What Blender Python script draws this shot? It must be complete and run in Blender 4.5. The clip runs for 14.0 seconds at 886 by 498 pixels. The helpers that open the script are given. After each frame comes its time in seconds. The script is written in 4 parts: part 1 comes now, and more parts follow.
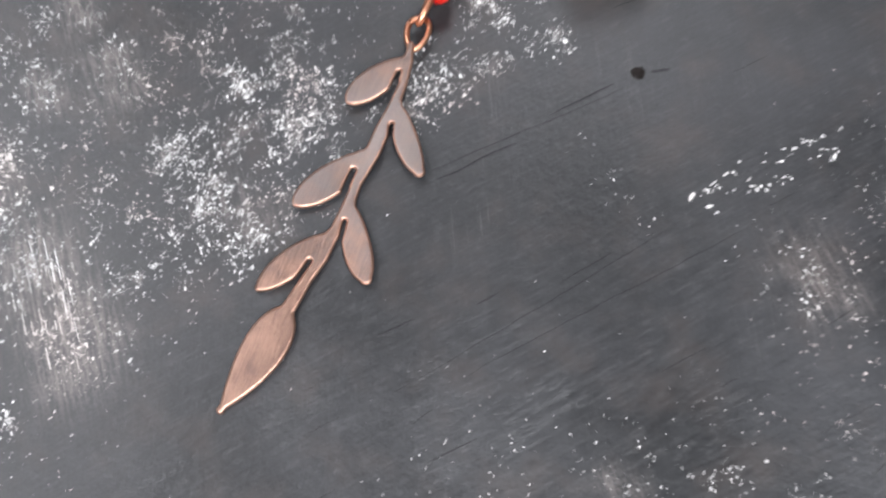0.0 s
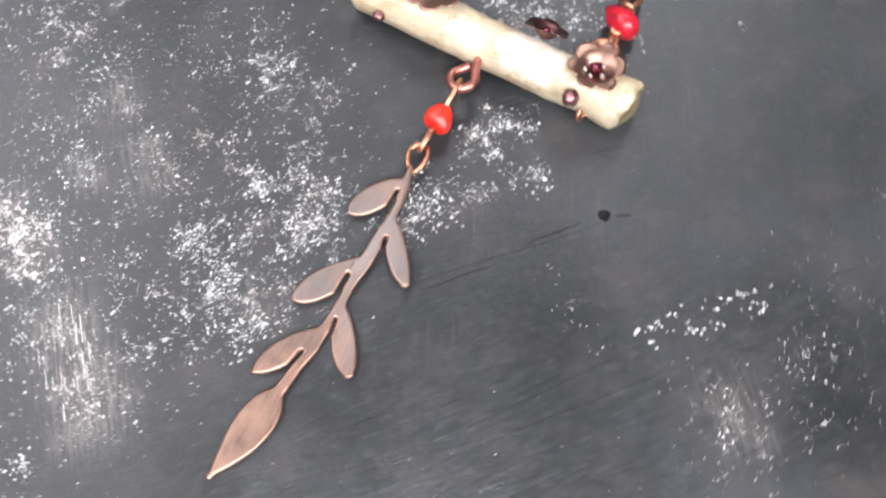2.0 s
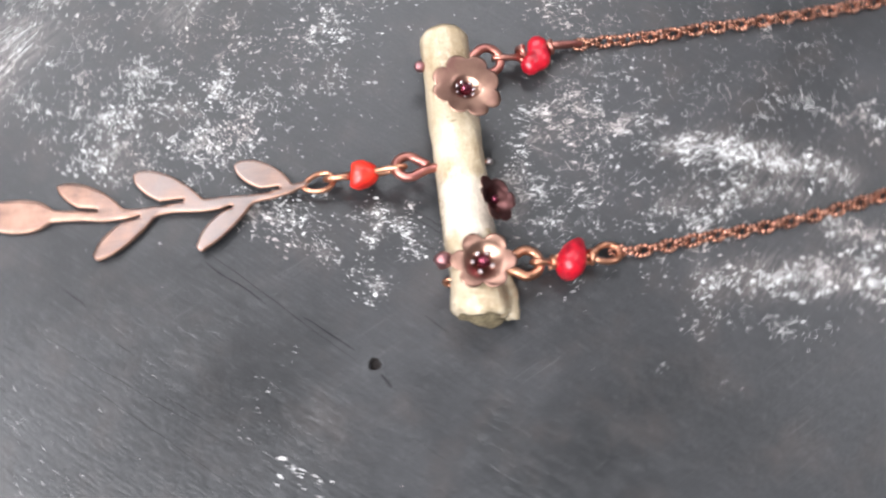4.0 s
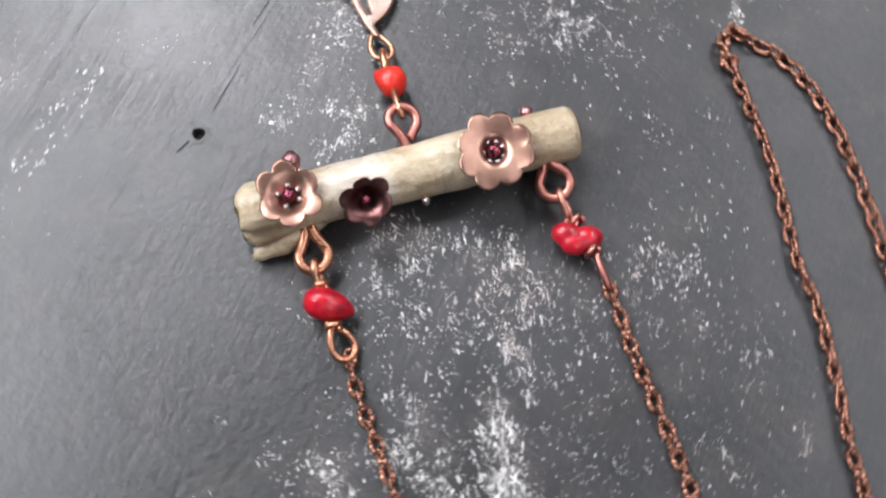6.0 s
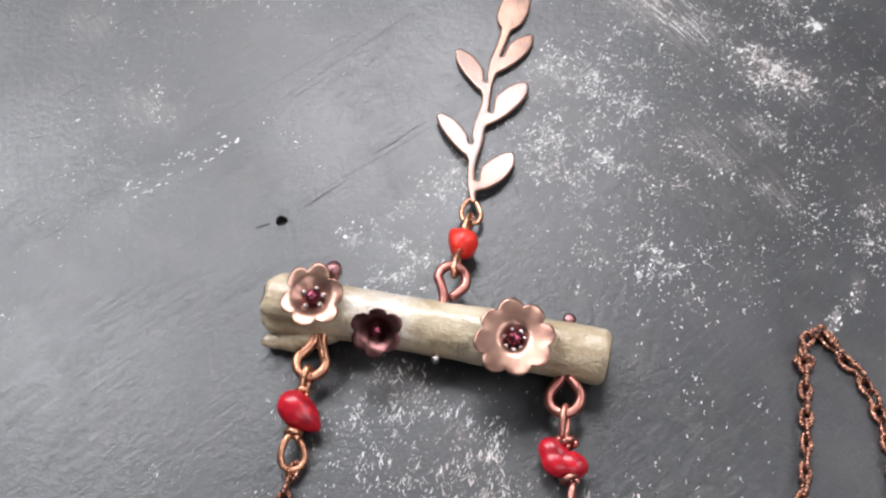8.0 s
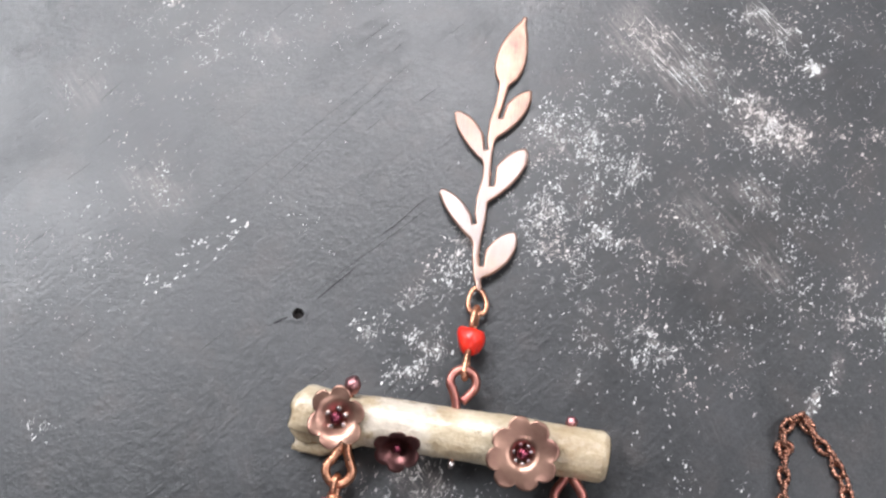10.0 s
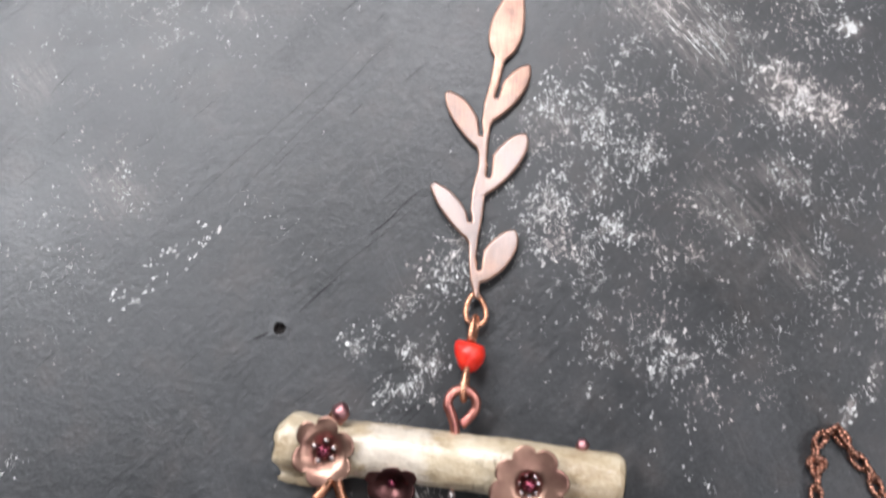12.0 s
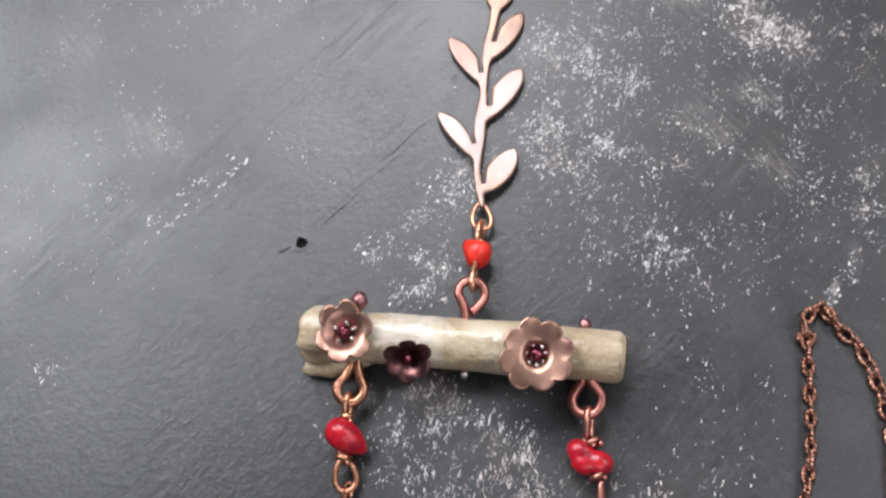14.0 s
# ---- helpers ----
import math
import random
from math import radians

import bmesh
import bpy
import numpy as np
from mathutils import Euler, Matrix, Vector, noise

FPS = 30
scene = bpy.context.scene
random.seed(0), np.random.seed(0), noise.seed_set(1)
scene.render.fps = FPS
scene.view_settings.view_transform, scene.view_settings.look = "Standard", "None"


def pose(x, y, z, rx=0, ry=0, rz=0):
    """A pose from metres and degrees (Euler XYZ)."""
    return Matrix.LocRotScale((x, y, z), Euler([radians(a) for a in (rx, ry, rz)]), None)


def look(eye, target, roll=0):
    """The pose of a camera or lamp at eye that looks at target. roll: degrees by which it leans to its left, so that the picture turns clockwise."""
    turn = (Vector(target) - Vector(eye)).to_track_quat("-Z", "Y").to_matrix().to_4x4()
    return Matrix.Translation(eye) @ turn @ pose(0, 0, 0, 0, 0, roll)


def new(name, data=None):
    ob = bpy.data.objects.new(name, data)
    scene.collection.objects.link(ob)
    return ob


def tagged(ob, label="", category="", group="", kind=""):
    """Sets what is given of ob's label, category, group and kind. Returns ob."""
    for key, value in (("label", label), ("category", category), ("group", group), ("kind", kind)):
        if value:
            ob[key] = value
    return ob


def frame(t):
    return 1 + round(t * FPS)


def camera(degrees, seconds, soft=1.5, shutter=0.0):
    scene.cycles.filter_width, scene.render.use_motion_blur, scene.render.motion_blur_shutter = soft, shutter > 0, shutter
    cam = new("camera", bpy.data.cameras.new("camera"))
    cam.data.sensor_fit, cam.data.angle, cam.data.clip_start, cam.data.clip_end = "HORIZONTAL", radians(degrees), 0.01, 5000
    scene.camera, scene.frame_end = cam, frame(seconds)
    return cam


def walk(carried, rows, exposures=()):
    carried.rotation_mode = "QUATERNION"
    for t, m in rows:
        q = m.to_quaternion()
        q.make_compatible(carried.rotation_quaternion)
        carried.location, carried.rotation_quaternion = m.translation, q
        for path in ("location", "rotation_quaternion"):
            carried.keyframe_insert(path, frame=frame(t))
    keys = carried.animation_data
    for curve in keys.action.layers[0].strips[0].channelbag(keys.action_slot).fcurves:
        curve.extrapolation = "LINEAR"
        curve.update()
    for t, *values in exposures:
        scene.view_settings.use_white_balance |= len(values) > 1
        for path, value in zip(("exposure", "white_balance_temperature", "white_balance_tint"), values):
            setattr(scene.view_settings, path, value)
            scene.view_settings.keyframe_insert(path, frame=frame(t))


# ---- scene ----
cam = camera(52.8, 14.0, soft=2.4, shutter=0.5)
walk(cam, [
    (0, pose(-0.04926, 0.10058, 0.11755, 19.522, 3.332, -154.008)),
    (0.5, pose(-0.05379, 0.10721, 0.13431, 21.927, 2.235, -154.095)),
    (1, pose(-0.04557, 0.10685, 0.14297, 21.724, 0.790, -151.628)),
    (1.5, pose(-0.04759, 0.10226, 0.14492, 21.598, 0.940, -151.913)),
    (2, pose(-0.04766, 0.09422, 0.14021, 21.064, 0.266, -148.362)),
    (2.2, pose(-0.05352, 0.08724, 0.13996, 20.897, 0.152, -143.120)),
    (4.3, pose(-0.07207, 0.00639, 0.14534, 19.866, -1.131, -82.932)),
    (4.5, pose(-0.06804, -0.00648, 0.14461, 19.850, -0.780, -74.258)),
    (5, pose(-0.05204, -0.02696, 0.14204, 19.397, -0.591, -50.537)),
    (5.5, pose(-0.03185, -0.03962, 0.13761, 18.461, -0.145, -29.900)),
    (6, pose(-0.01674, -0.04278, 0.13448, 18.414, -0.859, -13.464)),
    (6.5, pose(-0.00399, -0.04265, 0.13398, 18.451, -0.752, 0.716)),
    (7, pose(0.00071, -0.04089, 0.13461, 20.976, -0.418, 8.577)),
    (7.5, pose(0.01011, -0.04641, 0.13123, 27.980, 0.062, 12.186)),
    (8, pose(0.01167, -0.04916, 0.13086, 31.970, 1.015, 13.587)),
    (8.2, pose(0.01216, -0.05005, 0.13139, 32.243, 1.262, 13.165)),
    (10.3, pose(-0.00223, 0.00323, 0.16270, 16.068, 1.648, 11.215)),
    (10.5, pose(-0.00344, 0.00869, 0.16052, 14.715, 1.917, 11.559)),
    (11, pose(-0.00644, 0.01836, 0.15867, 13.788, 2.134, 11.541)),
    (11.5, pose(-0.00537, 0.02145, 0.15649, 13.569, 2.697, 10.661)),
    (12, pose(-0.00083, 0.01382, 0.14961, 13.126, 2.766, 9.592)),
    (12.5, pose(0.00216, -0.00075, 0.14936, 13.993, 3.133, 9.480)),
    (13, pose(0.00418, -0.01380, 0.15027, 15.995, 4.132, 9.313)),
    (13.5, pose(0.00581, -0.02237, 0.15087, 18.288, 4.117, 8.490)),
    (14, pose(0.00579, -0.02599, 0.15116, 21.239, 3.914, 8.163)),
], exposures=[(0, 0.42), (1.0, 0.72), (2.2, 0.66), (4.3, 0.5), (5, 0.25), (5.5, 0.1), (6.5, 0.12), (8.2, 0.0), (10.3, 0.15), (11.5, 0.1), (12.5, -0.1), (14, -0.2)])

# world and light: daylight sky, five unseen window lamps added, dark unseen ceiling
world = bpy.data.worlds.new("sky")
scene.world = world
world.use_nodes = True
wn = world.node_tree.nodes
sky = wn.new("ShaderNodeTexSky")
sky.sky_type = "NISHITA"
sky.sun_disc = False
sky.sun_elevation = radians(35)
sky.sun_rotation = radians(320)
world.node_tree.links.new(sky.outputs[0], wn["Background"].inputs[0])
wn["Background"].inputs[1].default_value = 0.1


def added_window_lamp(name, eye, target, w, h, watts, colour):
    data = bpy.data.lights.new(name, "AREA")
    data.shape, data.size, data.size_y = "RECTANGLE", w, h
    data.energy, data.color = watts, colour
    ob = new(name, data)
    ob.matrix_world = look(eye, target)
    return ob


DAY = (0.96, 0.955, 1.0)
# lamps added out of view to spread sheen over each side of the board
added_window_lamp("unseen_window_lamp", (-1.58, 0.75, 1.95), (-0.1, 0.05, 0.2), 1.1, 1.1, 66, (0.93, 0.95, 1.0))
added_window_lamp("unseen_window_lamp", (-0.45, 1.58, 1.95), (0.0, 0.0, 0.2), 0.9, 1.1, 60, DAY)
added_window_lamp("unseen_window_lamp", (1.58, 1.15, 1.95), (0.0, 0.0, 0.2), 0.7, 1.1, 20, DAY)
added_window_lamp("unseen_window_lamp", (1.58, -0.15, 1.95), (0.0, 0.0, 0.2), 0.9, 1.1, 17, DAY)
added_window_lamp("unseen_window_lamp", (0.45, -1.58, 1.95), (0.0, 0.0, 0.2), 0.9, 1.1, 13, DAY)

CM = 0.01


# ---- materials ----
def material(name):
    m = bpy.data.materials.new(name)
    m.use_nodes = True
    return m, m.node_tree.nodes, m.node_tree.links, m.node_tree.nodes["Principled BSDF"]


def node(nodes, kind, **values):
    n = nodes.new(kind)
    for key, value in values.items():
        n.inputs[key].default_value = value
    return n


def coords(nodes, links, scale, turn=0.0):
    """Object coordinates in centimetres, turned about z and stretched."""
    tc = nodes.new("ShaderNodeTexCoord")
    rot = nodes.new("ShaderNodeMapping")
    rot.inputs["Rotation"].default_value = (0, 0, -turn)
    rot.inputs["Scale"].default_value = (100, 100, 100)
    sc = nodes.new("ShaderNodeVectorMath")
    sc.operation = "MULTIPLY"
    sc.inputs[1].default_value = scale
    links.new(tc.outputs["Object"], rot.inputs[0])
    links.new(rot.outputs[0], sc.inputs[0])
    return sc.outputs[0]


def noise_at(nodes, links, vector, scale=1.0, detail=3.0, rough=0.55):
    n = node(nodes, "ShaderNodeTexNoise", Scale=scale, Detail=detail, Roughness=rough)
    links.new(vector, n.inputs["Vector"])
    return n.outputs["Fac"]


def ramp(nodes, links, fac, stops):
    r = nodes.new("ShaderNodeValToRGB")
    els = r.color_ramp.elements
    while len(els) < len(stops):
        els.new(0.5)
    for e, (p, c) in zip(els, stops):
        e.position = p
        e.color = (*c, 1) if len(c) == 3 else c
    links.new(fac, r.inputs[0])
    return r.outputs[0]


def maths(nodes, links, op, a, b, clamp=False):
    n = nodes.new("ShaderNodeMath")
    n.operation, n.use_clamp = op, clamp
    for k, v in enumerate((a, b)):
        if isinstance(v, (int, float)):
            n.inputs[k].default_value = v
        else:
            links.new(v, n.inputs[k])
    return n.outputs[0]


def step(nodes, links, value, lo, hi, out=(0.0, 1.0)):
    n = nodes.new("ShaderNodeMapRange")
    n.interpolation_type = "SMOOTHSTEP"
    links.new(value, n.inputs[0])
    for k, v in ((1, lo), (2, hi), (3, out[0]), (4, out[1])):
        if isinstance(v, (int, float)):
            n.inputs[k].default_value = v
        else:
            links.new(v, n.inputs[k])
    return n.outputs[0]


def mixed(nodes, links, fac, a, b):
    n = nodes.new("ShaderNodeMix")
    n.data_type = "RGBA"
    for k, v in ((0, fac), (6, a), (7, b)):
        if isinstance(v, (int, float)):
            n.inputs[k].default_value = v
        elif isinstance(v, tuple):
            n.inputs[k].default_value = (*v, 1)
        else:
            links.new(v, n.inputs[k])
    return n.outputs[2]


def bump(nodes, links, height, bsdf, distance, strength=1.0):
    b = node(nodes, "ShaderNodeBump", Strength=strength, Distance=distance)
    links.new(height, b.inputs["Height"])
    links.new(b.outputs[0], bsdf.inputs["Normal"])


def chip_layer(nodes, links, grain, plain, scale):
    """Scattered specks: the distance from each speck's middle, and three random numbers of its own."""
    shake = node(nodes, "ShaderNodeTexNoise", Scale=scale * 1.7, Detail=2.0, Roughness=0.6)
    links.new(plain, shake.inputs["Vector"])
    push = nodes.new("ShaderNodeVectorMath")
    push.operation = "MULTIPLY_ADD"
    push.inputs[1].default_value = (1.3 / scale, 1.3 / scale, 0.0)
    links.new(shake.outputs["Color"], push.inputs[0])
    links.new(grain, push.inputs[2])
    cells = nodes.new("ShaderNodeTexVoronoi")
    cells.voronoi_dimensions = "2D"
    cells.inputs["Scale"].default_value = scale
    links.new(push.outputs[0], cells.inputs["Vector"])
    split = nodes.new("ShaderNodeSeparateColor")
    links.new(cells.outputs["Color"], split.inputs[0])
    return cells.outputs["Distance"], split.outputs


def board_paint():
    m, n, l, p = material("worn_black_paint")
    plain = coords(n, l, (1, 1, 1))
    grain = coords(n, l, (0.50, 1.20, 1.0), radians(75))
    shred = noise_at(n, l, coords(n, l, (3.5, 17.0, 1.0), radians(78)), 1.0, 3, 0.6)
    ragged = maths(n, l, "MULTIPLY", maths(n, l, "SUBTRACT", shred, 0.52), 0.55)
    # brush marks one way, a few thin scratches across them
    streak = noise_at(n, l, coords(n, l, (0.45, 8.0, 1.0), radians(52)), 1.0, 4, 0.6)
    fine = noise_at(n, l, coords(n, l, (2.2, 19.0, 1.0), radians(54)), 1.0, 3, 0.6)
    across = noise_at(n, l, coords(n, l, (6.0, 0.12, 1.0), radians(30)), 1.0, 3, 0.6)
    threads = noise_at(n, l, coords(n, l, (11.0, 0.7, 1.0), radians(28)), 1.0, 4, 0.65)
    cloud = noise_at(n, l, plain, 0.28, 4, 0.55)
    dust = noise_at(n, l, plain, 22.0, 3, 0.6)
    where = noise_at(n, l, plain, 0.42, 3, 0.6)
    ridge = maths(n, l, "ABSOLUTE", maths(n, l, "SUBTRACT", streak, 0.5), 0)
    groove = maths(n, l, "MULTIPLY", step(n, l, ridge, 0.0, 0.020, (1.0, 0.0)), step(n, l, where, 0.44, 0.60))
    thin_line = maths(n, l, "ABSOLUTE", maths(n, l, "SUBTRACT", across, 0.5), 0)
    scratch = maths(n, l, "MULTIPLY", step(n, l, thin_line, 0.0, 0.006, (1.0, 0.0)), step(n, l, noise_at(n, l, plain, 0.6, 2, 0.5), 0.54, 0.64))
    tone = maths(n, l, "ADD", maths(n, l, "MULTIPLY", fine, 0.22), maths(n, l, "MULTIPLY", cloud, 0.56))
    tone = maths(n, l, "ADD", tone, maths(n, l, "MULTIPLY", threads, 0.10))
    tone = maths(n, l, "ADD", tone, maths(n, l, "MULTIPLY", dust, 0.21))
    tone = maths(n, l, "SUBTRACT", tone, maths(n, l, "MULTIPLY", groove, 0.03))
    paint = ramp(n, l, tone, [(0.36, (0.007, 0.0075, 0.0085)), (0.50, (0.014, 0.015, 0.0165)), (0.66, (0.030, 0.031, 0.034))])
    # where the paint has rubbed through to the pale ground coat
    wear = n.new("ShaderNodeAttribute")
    wear.attribute_name = "wear"
    w = wear.outputs["Fac"]
    patch = noise_at(n, l, plain, 2.3, 5, 0.70)
    w = maths(n, l, "MULTIPLY", w, step(n, l, patch, 0.40, 0.62, (0.10, 1.35)))
    mask = None
    for scale, share, size, power in ((12.0, 0.22, 0.42, 3.0), (18.0, 0.30, 0.42, 2.2), (27.0, 0.30, 0.40, 1.8), (38.0, 0.30, 0.42, 1.3)):
        spots, rand = chip_layer(n, l, grain, plain, scale)
        here = maths(n, l, "MULTIPLY", maths(n, l, "POWER", w, power), share)
        sized = maths(n, l, "MULTIPLY", maths(n, l, "ADD", maths(n, l, "MULTIPLY", rand[1], 0.75), 0.30), size)
        inside = step(n, l, maths(n, l, "ADD", maths(n, l, "SUBTRACT", sized, spots), ragged), 0.0, 0.09)
        some = maths(n, l, "MULTIPLY", inside, maths(n, l, "LESS_THAN", rand[0], here))
        some = maths(n, l, "MULTIPLY", some, maths(n, l, "ADD", maths(n, l, "MULTIPLY", rand[2], 0.75), 0.25))
        mask = some if mask is None else maths(n, l, "MAXIMUM", mask, some)
    lines = noise_at(n, l, coords(n, l, (1.6, 15.0, 1.0), radians(135)), 1.0, 4, 0.65)
    thin = n.new("ShaderNodeAttribute")
    thin.attribute_name = "film"
    broken = maths(n, l, "ADD", maths(n, l, "MULTIPLY", lines, 0.6), maths(n, l, "MULTIPLY", dust, 0.25))
    broken = maths(n, l, "ADD", broken, maths(n, l, "MULTIPLY", patch, 0.15))
    film = maths(n, l, "MULTIPLY", thin.outputs["Fac"], step(n, l, broken, 0.42, 0.62, (0.06, 0.80)), True)
    smear = step(n, l, maths(n, l, "MULTIPLY", w, maths(n, l, "ADD", maths(n, l, "MULTIPLY", noise_at(n, l, plain, 5.5, 5, 0.72), 1.2), maths(n, l, "MULTIPLY", fine, 0.4))), 0.45, 1.05, (0.0, 0.22))
    film = maths(n, l, "MAXIMUM", film, smear)
    pinkness = step(n, l, noise_at(n, l, plain, 0.55, 2, 0.5), 0.46, 0.62)
    pale = mixed(n, l, pinkness, (0.74, 0.735, 0.72), (0.64, 0.56, 0.53))
    stain = step(n, l, noise_at(n, l, plain, 0.9, 4, 0.6), 0.46, 0.74, (0.0, 0.34))
    col = mixed(n, l, stain, paint, (0.060, 0.047, 0.042))
    haze = step(n, l, maths(n, l, "ADD", maths(n, l, "MULTIPLY", noise_at(n, l, plain, 4.5, 5, 0.7), 0.6), maths(n, l, "MULTIPLY", fine, 0.4)), 0.52, 0.68, (0.0, 0.28))
    col = mixed(n, l, haze, col, (0.075, 0.073, 0.074))
    col = mixed(n, l, maths(n, l, "MULTIPLY", scratch, 0.18), col, (0.16, 0.155, 0.15))
    col = mixed(n, l, film, col, (0.34, 0.295, 0.275))
    col = mixed(n, l, mask, col, pale)
    l.new(col, p.inputs["Base Color"])
    gloss = step(n, l, maths(n, l, "ADD", maths(n, l, "MULTIPLY", fine, 0.5), maths(n, l, "MULTIPLY", cloud, 0.5)), 0.36, 0.64, (0.33, 0.45))
    l.new(maths(n, l, "ADD", gloss, maths(n, l, "MULTIPLY", mask, 0.2)), p.inputs["Roughness"])
    p.inputs["Specular IOR Level"].default_value = 0.7
    high = maths(n, l, "ADD", maths(n, l, "MULTIPLY", scratch, -0.05), maths(n, l, "MULTIPLY", fine, 0.19))
    high = maths(n, l, "SUBTRACT", high, maths(n, l, "MULTIPLY", groove, 0.05))
    high = maths(n, l, "ADD", high, maths(n, l, "MULTIPLY", threads, 0.10))
    high = maths(n, l, "ADD", high, maths(n, l, "MULTIPLY", streak, 0.06))
    high = maths(n, l, "SUBTRACT", high, maths(n, l, "MULTIPLY", mask, 0.30))
    high = maths(n, l, "ADD", high, maths(n, l, "MULTIPLY", dust, 0.16))
    high = maths(n, l, "ADD", high, maths(n, l, "MULTIPLY", noise_at(n, l, plain, 6.0, 4, 0.65), 0.5))
    bump(n, l, high, p, 0.0003, 0.7)
    return m


def ground_coat():
    m, n, l, p = material("pale_ground_coat")
    plain = coords(n, l, (1, 1, 1))
    isle = n.new("ShaderNodeNewGeometry").outputs["Random Per Island"]
    grey = ramp(n, l, isle, [(0.0, (0.24, 0.237, 0.233)), (0.5, (0.50, 0.495, 0.485)), (1.0, (0.83, 0.825, 0.81))])
    pink = ramp(n, l, isle, [(0.0, (0.28, 0.24, 0.225)), (0.5, (0.52, 0.455, 0.43)), (1.0, (0.74, 0.68, 0.65))])
    col = mixed(n, l, step(n, l, noise_at(n, l, plain, 0.55, 2, 0.5), 0.46, 0.62), grey, pink)
    worn_off = step(n, l, noise_at(n, l, plain, 30.0, 3, 0.65), 0.34, 0.54, (0.45, 0.0))
    l.new(mixed(n, l, worn_off, col, (0.10, 0.10, 0.10)), p.inputs["Base Color"])
    p.inputs["Roughness"].default_value = 0.55
    bump(n, l, noise_at(n, l, plain, 45.0, 3, 0.6), p, 0.0001, 0.6)
    return m


def metal(name, light, dark, rough, grain_turn=None, patina=0.5, bump_by=0.00004, stain=None, mottle=0.38, cloud=2.2, grit=60.0):
    m, n, l, p = material(name)
    v = coords(n, l, (1, 1, 1))
    blot = noise_at(n, l, v, cloud, 4, 0.6)
    fine = noise_at(n, l, v, 24.0, 3, 0.6)
    if grain_turn is None:
        brushed = noise_at(n, l, v, grit, 2, 0.5)
    else:
        brushed = noise_at(n, l, coords(n, l, (3.0, 60.0, 3.0), radians(grain_turn)), 1.0, 3, 0.6)
    mix = maths(n, l, "ADD", maths(n, l, "MULTIPLY", blot, 1.0 - mottle), maths(n, l, "MULTIPLY", brushed, mottle))
    col = ramp(n, l, mix, [(patina - 0.16, dark), (patina + 0.14, light)])
    if stain:
        # a grey bloom left by the liver of sulphur, strongest at one place along the sheet
        middle, reach, colour = stain
        split = n.new("ShaderNodeSeparateXYZ")
        l.new(v, split.inputs[0])
        off = maths(n, l, "ABSOLUTE", maths(n, l, "SUBTRACT", split.outputs[1], middle), 0)
        off = maths(n, l, "ADD", off, maths(n, l, "MULTIPLY", maths(n, l, "SUBTRACT", blot, 0.5), 3.0))
        col = mixed(n, l, step(n, l, off, 0.0, reach, (0.72, 0.0)), col, colour)
    l.new(col, p.inputs["Base Color"])
    p.inputs["Metallic"].default_value = 1.0
    l.new(step(n, l, fine, 0.3, 0.7, (rough - 0.07, rough + 0.09) if grit > 20 else (rough - 0.01, rough + 0.02)), p.inputs["Roughness"])
    bump(n, l, maths(n, l, "ADD", brushed, maths(n, l, "MULTIPLY", fine, 0.5 if grit > 20 else 0.05)), p, bump_by, 0.8)
    return m


